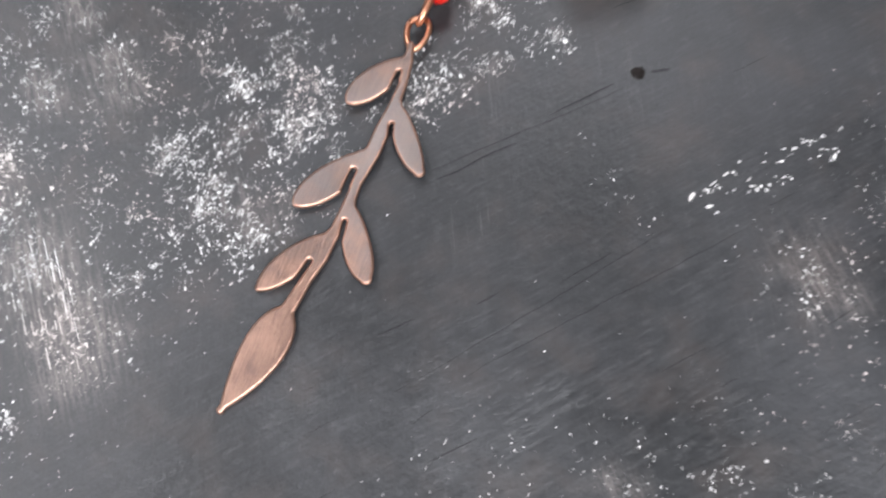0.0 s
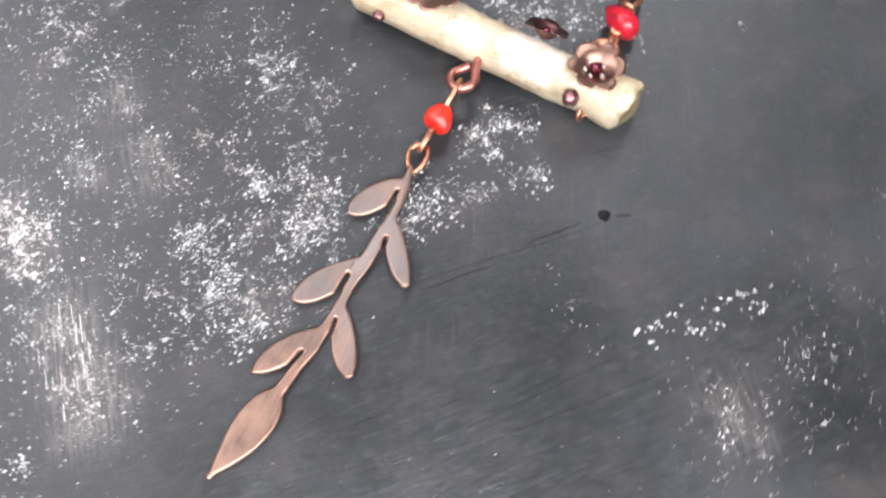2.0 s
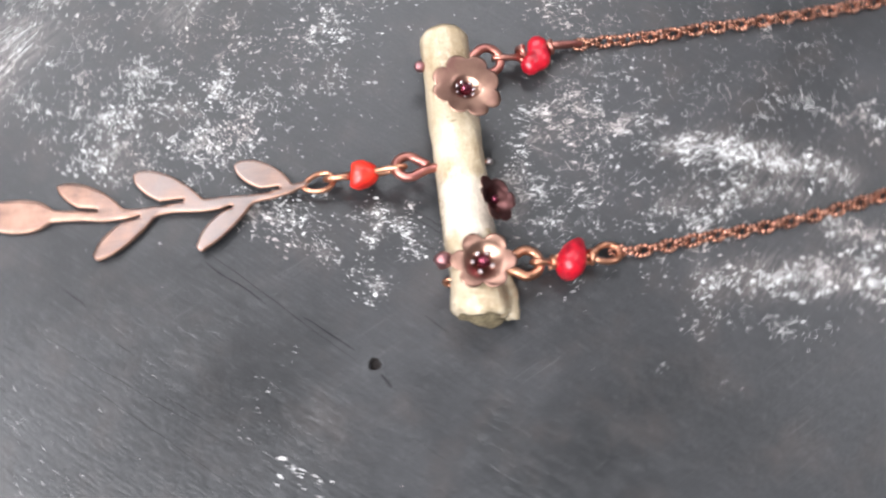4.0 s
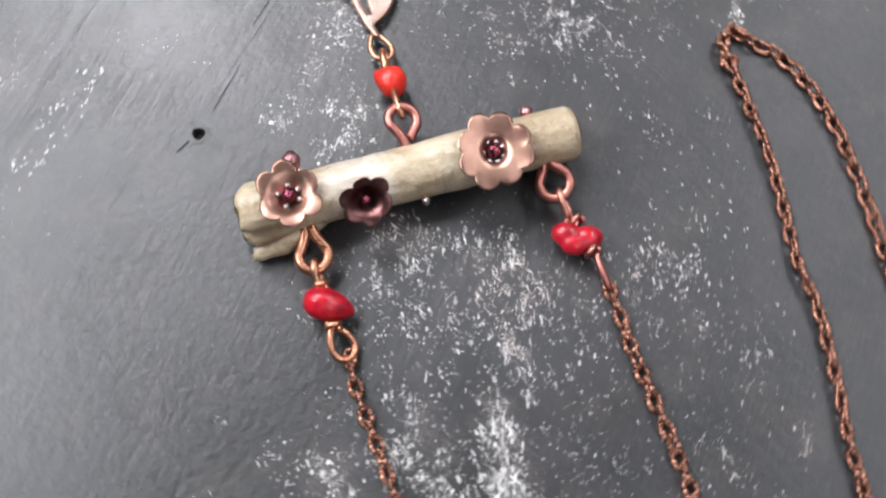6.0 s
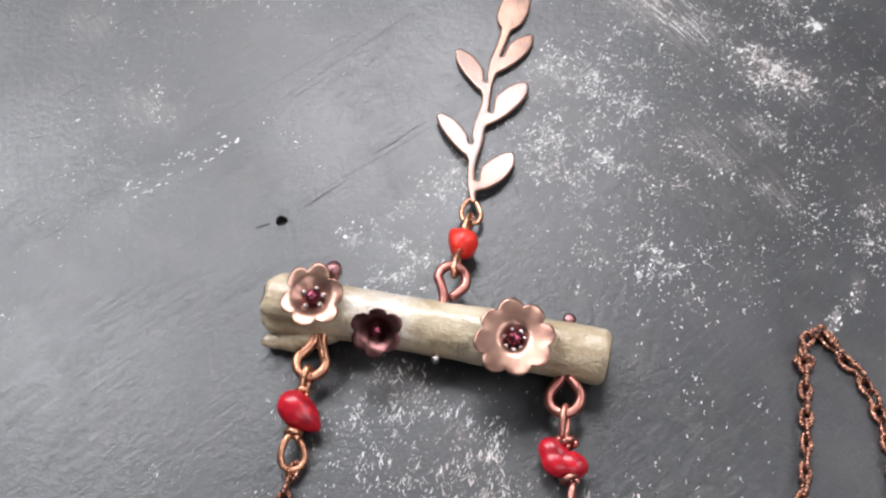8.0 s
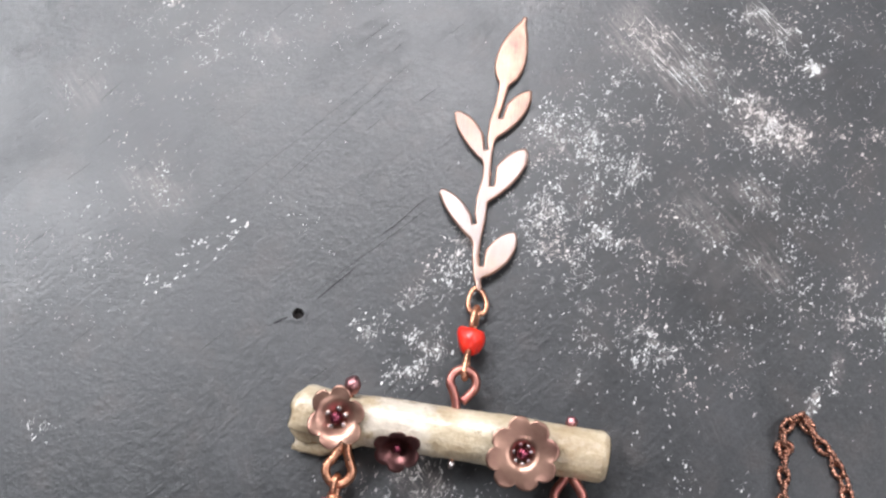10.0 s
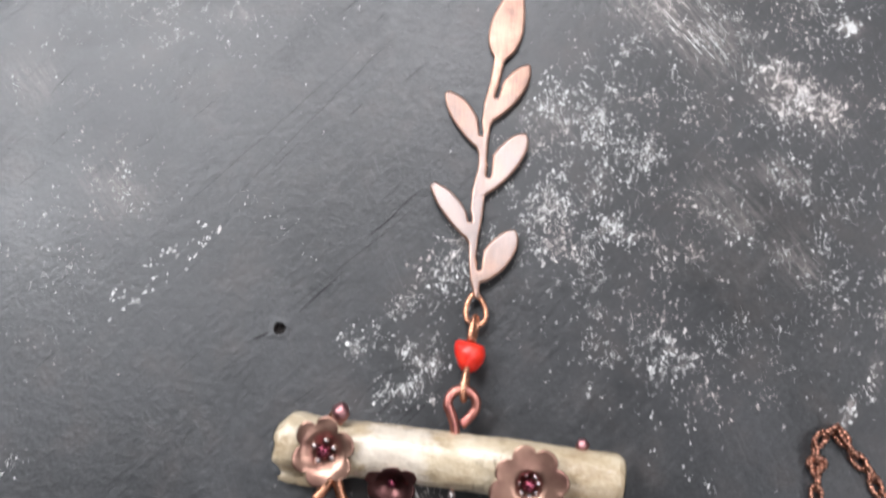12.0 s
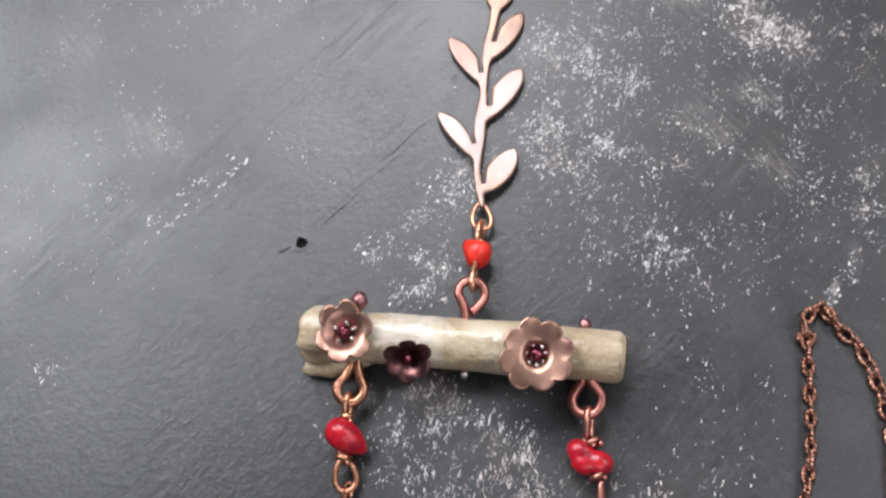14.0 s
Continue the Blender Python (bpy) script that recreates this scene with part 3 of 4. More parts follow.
rubbed(-0.31, -3.35, -0.57, -4.62, 0.30, 0.40)
rubbed(-0.69, -4.48, -0.98, -5.64, 0.33, 0.40)
rubbed(-1.14, -3.93, -1.27, -4.88, 0.26, 0.4)
rubbed(2.21, 9.33, 1.16, 9.74, 0.32, 0.5)
rubbed(-7.23, 4.93, -7.71, 4.97, 0.30, 0.35)
rubbed(-5.78, 8.51, -6.08, 8.52, 0.20, 0.3)
worn(-2.79, -2.88, -2.94, -4.05, 0.38, 0.7)
rubbed(-2.79, -2.88, -2.94, -4.05, 0.30, 0.3)
worn(-2.76, -4.02, -2.97, -5.64, 0.40, 0.85)
rubbed(-2.76, -4.02, -2.97, -5.64, 0.32, 0.5)
worn(-2.9, -5.53, -3.39, -6.79, 0.39, 0.85)
rubbed(-2.9, -5.53, -3.39, -6.79, 0.31, 0.5)
worn(-1.93, -5.2, -2.4, -6.3, 0.36, 0.7)
rubbed(-1.93, -5.2, -2.4, -6.3, 0.29, 0.3)
worn(-3.7, -3.73, -3.76, -4.84, 0.25, 0.5)
worn(-3.83, -6.21, -3.78, -7.01, 0.28, 0.6)
rubbed(-3.83, -6.21, -3.78, -7.01, 0.23, 0.2)
worn(0.25, -6.26, -0.09, -6.59, 0.17, 0.7)
worn(-2.7, -1.81, -2.73, -2.39, 0.24, 0.4)
# denser knots
worn(-0.17, 5.58, 1.0, 6.02, 0.36, 0.75)
worn(1.18, 5.53, 2.0, 5.48, 0.33, 0.75)
worn(2.24, 5.21, 2.94, 5.24, 0.24, 0.65)
worn(0.76, 4.35, 0.98, 4.24, 0.20, 0.7)
worn(1.42, 4.02, 1.57, 4.35, 0.15, 0.7)
worn(1.77, 3.69, 2.22, 3.63, 0.17, 0.75)
worn(2.55, 3.74, 2.79, 3.4, 0.24, 0.85)
worn(2.33, 3.25, 2.52, 3.24, 0.13, 0.7)
worn(-0.15, 7.57, 0.44, 7.23, 0.36, 0.9)
worn(0.91, 7.6, 1.16, 7.31, 0.10, 0.95)
worn(1.58, 7.01, 1.85, 6.89, 0.20, 0.95)
worn(1.37, 6.31, 1.65, 6.47, 0.18, 0.8)
worn(2.2, 8.47, 2.34, 8.61, 0.11, 0.9)
worn(1.27, 9.1, 1.43, 9.07, 0.14, 0.85)
worn(1.2, 8.8, 1.63, 8.76, 0.13, 0.75)
worn(3.09, 9.79, 3.44, 9.56, 0.22, 0.75)
worn(3.81, 9.99, 4.01, 10.08, 0.10, 0.8)
worn(4.44, 10.04, 4.78, 9.76, 0.12, 0.85)
worn(4.44, 9.52, 4.65, 9.45, 0.08, 0.9)
worn(3.73, 8.87, 3.95, 8.69, 0.14, 1.0)
worn(4.21, 8.68, 4.54, 8.52, 0.16, 1.1)
worn(4.01, 8.14, 4.25, 7.9, 0.16, 1.05)
worn(4.62, 8.25, 4.99, 8.1, 0.14, 1.05)
worn(3.63, 6.16, 3.71, 6.34, 0.12, 0.9)
worn(3.47, 5.82, 3.53, 5.72, 0.10, 0.9)
worn(3.33, 4.91, 3.43, 4.93, 0.08, 0.9)
worn(0.22, -1.59, 0.31, -2.1, 0.11, 0.8)
worn(0.79, -0.83, 0.88, -0.91, 0.09, 1.0)
worn(-1.55, -0.09, -1.02, -0.26, 0.20, 0.6)
worn(-1.78, -2.63, -1.44, -2.96, 0.20, 0.55)
# further knots
worn(5.75, 8.45, 6.55, 8.65, 0.26, 0.7)
worn(6.05, 8.2, 6.25, 7.8, 0.22, 0.55)
worn(6.05, 5.3, 6.25, 4.4, 0.30, 0.85)
worn(5.4, 5.45, 5.95, 5.2, 0.35, 0.4)
worn(-0.05, 7.15, 1.0, 7.05, 0.36, 0.75)
worn(0.1, 6.2, 0.5, 5.9, 0.36, 0.55)
worn(-0.1, 5.15, 1.2, 5.2, 0.40, 0.6)
worn(0.55, 4.4, 1.3, 4.75, 0.35, 0.45)
worn(3.4, 1.75, 3.45, 1.1, 0.20, 0.35)
rubbed(4.4, 5.6, 4.7, 5.3, 0.35, 0.3)
rubbed(3.3, 6.4, 3.6, 6.1, 0.40, 0.3)

HOLE = (-3.9, 2.9)


def axis_of(lo, hi, inner_lo, inner_hi, pitch, centre):
    inner = np.arange(math.floor((inner_lo - centre) / pitch), math.ceil((inner_hi - centre) / pitch) + 1) * pitch + centre
    return np.concatenate([np.linspace(lo, inner[0] - 1, 8), inner, np.linspace(inner[-1] + 1, hi, 8)])


def build_board():
    pitch, half = 0.1, 0.2
    xs = axis_of(-34, 30, -16, 12, pitch, HOLE[0])
    ys = axis_of(-30, 34, -12, 17, pitch, HOLE[1])
    gx, gy = np.meshgrid(xs, ys)
    maps = []
    for some in (strokes, films):
        wear = np.zeros_like(gx)
        for x0, y0, x1, y1, width, amount in some:
            dx, dy = x1 - x0, y1 - y0
            t = np.clip(((gx - x0) * dx + (gy - y0) * dy) / (dx * dx + dy * dy + 1e-9), 0, 1)
            d2 = (gx - x0 - t * dx) ** 2 + (gy - y0 - t * dy) ** 2
            wear = np.maximum(wear, amount * np.exp(-1.0 * d2 / width ** 2)) + 0.10 * amount * np.exp(-0.5 * d2 / width ** 2)
        maps.append(np.clip(wear, 0, 1.3))
    wear, film = maps
    nx, ny = len(xs), len(ys)
    verts = np.stack([gx.ravel(), gy.ravel(), np.zeros(gx.size)], 1)
    faces = []
    for j in range(ny - 1):
        for i in range(nx - 1):
            cx, cy = (xs[i] + xs[i + 1]) / 2 - HOLE[0], (ys[j] + ys[j + 1]) / 2 - HOLE[1]
            if abs(cx) < half and abs(cy) < half:
                continue
            faces.append((j * nx + i, j * nx + i + 1, (j + 1) * nx + i + 1, (j + 1) * nx + i))
    verts = [tuple(v) for v in verts]
    shade, thin = list(wear.ravel()), list(film.ravel())
    # the drilled hole: square border, rim, wall, bottom; its inner shade painted dark
    ci, cj = int(np.abs(xs - HOLE[0]).argmin()), int(np.abs(ys - HOLE[1]).argmin())
    border = [(i, -2) for i in range(-2, 2)] + [(2, j) for j in range(-2, 2)] + [(i, 2) for i in range(2, -2, -1)] + [(-2, j) for j in range(2, -2, -1)]
    rings = [[(cj + j) * nx + ci + i for i, j in border]]
    for r, z in ((0.125, 0.006), (0.108, 0.004), (0.100, -0.02), (0.088, -0.12)):
        ring = []
        for k, (i, j) in enumerate(border):
            a = math.atan2(j, i)
            q = r * (1 + 0.07 * math.sin(3 * a + 1) + 0.05 * math.sin(7 * a))
            ring.append(len(verts))
            verts.append((HOLE[0] + q * math.cos(a), HOLE[1] + q * math.sin(a), z))
            shade.append(0.0)
        rings.append(ring)
    hole_faces = []
    for depth, (a, b) in enumerate(zip(rings, rings[1:])):
        for k in range(16):
            hole_faces += [len(faces)] if depth > 1 else []
            faces.append((a[k], a[(k + 1) % 16], b[(k + 1) % 16], b[k]))
    hole_faces.append(len(faces))
    faces.append(tuple(rings[-1]))
    # edges and underside
    edge = [j for j in range(nx)] + [j * nx + nx - 1 for j in range(1, ny)] + [(ny - 1) * nx + i for i in range(nx - 2, -1, -1)] + [j * nx for j in range(ny - 2, 0, -1)]
    low = []
    for e in edge:
        low.append(len(verts))
        verts.append((verts[e][0], verts[e][1], -1.8))
        shade.append(0.0)
    for k in range(len(edge)):
        n = (k + 1) % len(edge)
        faces.append((edge[n], edge[k], low[k], low[n]))
    faces.append(tuple(low[::-1]))
    data = bpy.data.meshes.new("painted_board")
    data.from_pydata([(x * CM, y * CM, z * CM) for x, y, z in verts], [], faces)
    data.attributes.new("wear", "FLOAT", "POINT").data.foreach_set("value", np.array(shade, dtype=np.float32))
    thin += [0.0] * (len(shade) - len(thin))
    data.attributes.new("film", "FLOAT", "POINT").data.foreach_set("value", np.array(thin, dtype=np.float32))
    data.materials.append(PAINT)
    data.materials.append(HOLE_DARK)
    for k in hole_faces:
        data.polygons[k].material_index = 1
    ob = new("painted_board", data)
    return tagged(ob, "dark grey painted board, brushed, with white rubbed flecks", "board", kind="structure")


board = build_board()


def build_flecks():
    """Crumbs of the pale ground coat that stand clear in the rubbed stretches."""
    rng = random.Random(11)
    verts, faces = [], []

    def crumb(x, y, r, lean, stretch, rag=1.0):
        n = rng.choice((5, 6, 7, 8))
        c, s = math.cos(lean), math.sin(lean)
        first, z = len(verts), rng.uniform(0.0015, 0.0035)
        for k in range(n):
            a = 2 * math.pi * (k + rng.uniform(-0.3, 0.3)) / n
            q = r * (0.85 + rag * rng.uniform(-0.55, 0.55))
            u, v = q * math.cos(a) * stretch, q * math.sin(a) / stretch ** 0.5
            verts.append(((x + u * c - v * s) * CM, (y + u * s + v * c) * CM, z * CM))
        faces.append(tuple(range(first, first + n)))

    def gate(x, y):
        """Whether the rubbing caught here: it skips from high spot to high spot."""
        return noise.noise(Vector((x * 1.3, y * 1.3, 3.0))) + 0.7 * noise.noise(Vector((x * 3.4, y * 3.4, 8.0)))

    for x0, y0, x1, y1, width, amount in strokes:
        length = math.hypot(x1 - x0, y1 - y0)
        area = length * 1.7 * width + 2.2 * width * width
        for _ in range(int(58 * min(amount, 1.15) ** 1.5 * area) + 1):
            t = rng.random()
            x, y = x0 + t * (x1 - x0) + rng.gauss(0, 0.60) * width, y0 + t * (y1 - y0) + rng.gauss(0, 0.60) * width
            if gate(x, y) < 0.30 - 0.62 * amount + 0.2 * rng.random():
                continue
            lean = radians(rng.gauss(rng.choice((60, 114)) if y > 1.0 else 93, 13))
            spread = rng.uniform(0.03, 0.11)
            for _ in range(rng.choice((2, 3, 4, 5, 6, 8, 10))):
                u, v = rng.gauss(0, 1.3) * spread, rng.gauss(0, 0.8) * spread
                size = 0.0068 + 0.025 * rng.random() ** 3 * (0.45 + 0.7 * amount)
                crumb(x + u * math.cos(lean) - v * math.sin(lean), y + u * math.sin(lean) + v * math.cos(lean), size, lean + rng.gauss(0, 0.3), rng.uniform(1.0, 2.2) if y > 1.0 else rng.uniform(1.7, 4.0))
        if width >= 0.8:
            for _ in range(int(34 * amount * area)):
                t = rng.random()
                x, y = x0 + t * (x1 - x0) + rng.gauss(0, 0.60) * width, y0 + t * (y1 - y0) + rng.gauss(0, 0.60) * width
                if gate(x, y) > -0.45 + 0.3 * rng.random():
                    crumb(x, y, rng.uniform(0.005, 0.012), radians(rng.gauss(rng.choice((60, 114)) if y > 1.0 else 93, 16)), rng.uniform(1.0, 2.2) if y > 1.0 else rng.uniform(1.7, 3.8))
    # thick clots where the coat has come through whole
    for x, y, reach, count in ((4.37, 8.35, 0.30, 24), (4.70, 8.15, 0.22, 14), (4.10, 8.62, 0.18, 14), (-8.24, 9.28, 0.20, 22), (0.15, 7.30, 0.25, 12), (-1.30, 4.20, 0.30, 5), (-0.55, -4.2, 0.22, 16), (-0.9, -5.3, 0.25, 16), (5.60, 3.05, 0.07, 7), (-2.95, -5.2, 0.25, 12)):
        for _ in range(count):
            crumb(x + rng.gauss(0, reach), y + rng.gauss(0, reach), rng.uniform(0.016, 0.045), radians(rng.gauss(60, 35)), rng.uniform(1.1, 2.4))
    crumb(5.16, 9.83, 0.115, radians(125), 1.25, 0.3)
    # a line of larger chips beside the drilled hole
    for x, y, size in ((-5.60, 4.46, 0.060), (-5.33, 4.41, 0.066), (-5.71, 4.53, 0.034), (-6.10, 3.97, 0.062), (-6.22, 3.92, 0.036), (-5.95, 3.87, 0.052), (-5.52, 4.12, 0.052),
                       (-6.91, 3.04, 0.048), (-6.70, 3.01, 0.044), (-6.26, 3.41, 0.042), (-5.64, 3.90, 0.036), (-5.74, 3.65, 0.030), (-6.38, 3.61, 0.034)):
        crumb(x, y, size * 0.70, radians(rng.gauss(60, 25)), rng.uniform(1.1, 1.9))
    for x0, y0, x1, y1, count in ((-5.4, 4.4, -5.75, 3.8, 12), (-5.7, 4.2, -6.5, 3.5, 12), (-6.1, 3.6, -6.6, 2.8, 16), (-6.5, 3.4, -6.95, 2.9, 6)):
        for _ in range(count):
            t = rng.random()
            crumb(x0 + t * (x1 - x0) + rng.gauss(0, 0.05), y0 + t * (y1 - y0) + rng.gauss(0, 0.05), rng.uniform(0.013, 0.028), radians(rng.gauss(50, 20)), rng.uniform(1.1, 2.2))
    # scraped stripes
    for x, y, along, across, turn, count in ((2.22, 9.62, 0.95, 0.55, 136, 48), (4.25, 10.74, 0.6, 0.16, 139, 24)):
        c, s = math.cos(radians(turn)), math.sin(radians(turn))
        for _ in range(count):
            u, v = rng.gauss(0, 0.45) * along, rng.gauss(0, 0.55) * across
            half, thick = 0.03 + 0.22 * rng.random() ** 2, rng.uniform(0.005, 0.013)
            first, n, z = len(verts), 9, rng.uniform(0.0015, 0.0035)
            edge = [(-half + 2 * half * k / n, thick * rng.uniform(0.2, 1.0)) for k in range(n + 1)] + [(half - 2 * half * k / n, -thick * rng.uniform(0.2, 1.0)) for k in range(n + 1)]
            for p, q in edge:
                verts.append(((x + (u + p) * c - (v + q) * s) * CM, (y + (u + p) * s + (v + q) * c) * CM, z * CM))
            faces.append(tuple(range(first, first + len(edge))))
    for x, y, turn, count in ((3.6, -1.5, 100, 26), (4.2, -0.6, 100, 18), (2.6, 1.9, 100, 14), (3.6, 0.6, 100, 12)):
        for _ in range(count):
            crumb(x + rng.gauss(0, 0.35), y + rng.gauss(0, 0.7), rng.uniform(0.010, 0.024), radians(rng.gauss(turn, 18)), rng.uniform(1.2, 2.4))
    data = bpy.data.meshes.new("paint_flecks")
    data.from_pydata(verts, [], faces)
    data.materials.append(GROUND_COAT)
    ob = new("paint_flecks", data)
    ob.parent = board
    tagged(ob, "white crumbs of ground coat in the rubbed paint", kind="stuff")


build_flecks()


def build_ridges():
    """Low ridges that the brush left, and dark strips for shaded grooves, like the long drag past the drilled hole."""
    rng = random.Random(23)
    verts, faces, slots = [], [], []

    def ridge(x0, y0, x1, y1, wide, tall, slot=0):
        length = math.hypot(x1 - x0, y1 - y0)
        ex, ey = (x1 - x0) / length, (y1 - y0) / length
        count, drift = max(6, int(length / 0.12)), 0.0
        for k in range(count + 1):
            t = k / count
            drift += rng.gauss(0, 0.006)
            swell = math.sin(math.pi * min(1.0, t * 1.02)) ** 0.4 * rng.uniform(0.55, 1.0)
            x, y = x0 + (x1 - x0) * t - ey * drift, y0 + (y1 - y0) * t + ex * drift
            h = wide * swell / 2
            first = len(verts)
            verts.extend((((x - ey * h) * CM, (y + ex * h) * CM, 0.0004 * CM), (x * CM, y * CM, (0.0006 + tall * swell) * CM), ((x + ey * h) * CM, (y - ex * h) * CM, 0.0004 * CM)))
            if k:
                faces.append((first - 3, first - 2, first + 1, first))
                faces.append((first - 2, first - 1, first + 2, first + 1))
                slots.extend((slot, slot))

    ridge(-1.74, 5.68, -3.82, 3.16, 0.016, 0.0015, 1)
    ridge(-1.90, 5.72, -2.75, 4.66, 0.030, 0.002, 1)
    ridge(-2.98, 4.10, -3.66, 3.20, 0.036, 0.002, 1)
    ridge(-4.02, 2.83, -4.30, 2.62, 0.055, 0.003, 1)
    ridge(-2.74, 8.76, -5.35, 4.82, 0.012, 0.001, 1)
    ridge(-3.54, 8.13, -6.36, 4.29, 0.012, 0.001, 1)
    for k in range(70):
        x, y = rng.uniform(-12, -1.5), rng.uniform(1.5, 11.5)
        turn, length = radians(rng.gauss(53, 3.5)), rng.uniform(0.25, 1.1)
        ridge(x, y, x + length * math.cos(turn), y + length * math.sin(turn), rng.uniform(0.008, 0.022), rng.uniform(0.0006, 0.0018), k % 2)
    data = bpy.data.meshes.new("ridges_and_grooves")
    data.from_pydata(verts, [], faces)
    data.materials.append(PAINT)
    data.materials.append(GROOVE_DARK)
    data.polygons.foreach_set("material_index", slots)
    ob = new("ridges_and_grooves", data)
    ob.parent = board
    tagged(ob, "ridges in the dark paint and dark strips for groove shade", kind="stuff")


build_ridges()


# ---- twig bar with its flowers ----
TWIG_LINE = [(-3.42, 1.10, 0.49), (-2.6, 1.13, 0.47), (-1.9, 1.18, 0.45), (-0.7, 1.23, 0.44), (0.1, 1.27, 0.45), (1.2, 1.32, 0.45), (2.04, 1.34, 0.45)]

twig = thing("twig_bar", (-0.7, 1.2, 0), "pale peeled twig crossbar set with copper flowers, lying on the board", "pendant", "pieces of the necklace")


def broken(p):
    """How far the rough end stands back at a place round its edge."""
    return 0.42 * max(0.0, p.y - 1.12) - 0.10 * (p.z - 0.5) + 0.09 * noise.noise(p * 2.4) + 0.04 * noise.noise(p * 6.0)


def build_twig():
    path = spline(TWIG_LINE, 130)

    def radius(u):
        r = 0.437 + 0.06 * math.exp(-((u - 0.02) / 0.10) ** 2) + 0.02 * math.exp(-((u - 0.66) / 0.08) ** 2)
        if u > 0.975:
            r -= 0.07 * ((u - 0.975) / 0.025) ** 2
        if u < 0.03:
            r -= 0.10 * ((0.03 - u) / 0.03) ** 2
        return r

    def shape(u, a):
        p = Vector((u * 9.0, math.cos(a) * 0.9, math.sin(a) * 0.9))
        k = 1 + 0.045 * noise.noise(p * 0.8) + 0.025 * noise.noise(p * 2.6) + 0.008 * noise.noise(Vector((u * 25, math.cos(a) * 5, math.sin(a) * 5)))
        if u < 0.16:
            # the split along the rough end
            k -= 0.30 * (1 - u / 0.16) * math.exp(-((((a - 0.35) + math.pi) % (2 * math.pi) - math.pi) / 0.22) ** 2)
        return k

    bm = bmesh.new()
    rings = tube(bm, path, radius, 56, caps=False, shape=shape)
    for k, ring in enumerate(rings[:9]):
        for v in ring:
            v.co.x += broken(v.co) * (1 - k / 9)
    hung(part("bark", bm, BARK), twig)
    for name, ring, way, deep in (("rough_end", rings_of(path, radius, shape, 0), -1, 0.07), ("sawn_end", rings_of(path, radius, shape, 1), 1, 0.03)):
        bm = bmesh.new()
        middle = sum(ring, Vector()) / len(ring)
        rows = []
        for k in range(9):
            s = 1.0 - k / 9
            row = []
            for q in ring:
                p = middle.lerp(q, s * 0.995)
                p.x += way * (0.012 + deep * (1 - s * s) * 0.5 + deep * (1 - s) * noise.noise(p * 3.1))
                row.append(bm.verts.new(p))
            rows.append(row)
        tip = bm.verts.new(middle + Vector((way * deep * 0.6, 0, 0)))
        for a, b in zip(rows, rows[1:]):
            for s in range(len(ring)):
                bm.faces.new((a[s], a[(s + 1) % len(ring)], b[(s + 1) % len(ring)], b[s]))
        for s in range(len(ring)):
            bm.faces.new((rows[-1][s], rows[-1][(s + 1) % len(ring)], tip))
        bmesh.ops.recalc_face_normals(bm, faces=bm.faces[:])
        hung(part(name, bm, WOOD, None, "rough broken twig end" if way < 0 else "cleanly sawn twig end"), twig)
    # the splinter of a side shoot below the rough end
    bm = bmesh.new()
    shoot = spline([(-3.34, 0.56, 0.15), (-3.05, 0.60, 0.17), (-2.7, 0.68, 0.22), (-2.2, 0.88, 0.34)], 40)
    tube(bm, shoot, lambda u: 0.10 + 0.09 * math.sin(min(1, u * 1.6) * 1.5) - 0.06 * max(0, u - 0.6), 28,
         caps=False, shape=lambda u, a: 1 + 0.16 * noise.noise(Vector((u * 5, math.cos(a), math.sin(a)))) + 0.05 * noise.noise(Vector((u * 16, math.cos(a) * 3, math.sin(a) * 3))))
    ends = sorted((v for v in bm.verts if v.is_boundary and v.co.x < -3.0), key=lambda v: math.atan2(v.co.z - 0.15, v.co.y - 0.56))
    for v in ends:
        v.co.x += 0.10 * noise.noise(v.co * 9.0) + 0.05 * noise.noise(v.co * 23.0)
    pit = [bm.verts.new(Vector((v.co.x + 0.14, 0.56 + (v.co.y - 0.56) * 0.55, 0.15 + (v.co.z - 0.15) * 0.55))) for v in ends]
    hollow = []
    for k in range(len(ends)):
        n = (k + 1) % len(ends)
        hollow.append(bm.faces.new((ends[k], ends[n], pit[n], pit[k])))
    hollow.append(bm.faces.new(pit))
    for face in hollow:
        face.material_index = 1
    bmesh.ops.recalc_face_normals(bm, faces=bm.faces[:])
    hung(part("side_shoot", bm, (BARK, WOOD), None, "split side shoot of bark"), twig)


def rings_of(path, radius, shape, end):
    """The outline of the twig's end, a little within the bark."""
    u = float(end)
    p = path[-1] if end else path[0]
    ahead = (path[-1] - path[-2] if end else path[1] - path[0]).normalized()
    side = ahead.cross(Vector((0, 0, 1))).normalized()
    up = side.cross(ahead)
    out = []
    for s in range(56):
        a = 2 * math.pi * s / 56
        q = radius(u) * shape(u, a)
        v = p + side * (q * math.cos(a)) + up * (q * math.sin(a))
        if not end:
            v.x += broken(v)
        out.append(v)
    return out


build_twig()


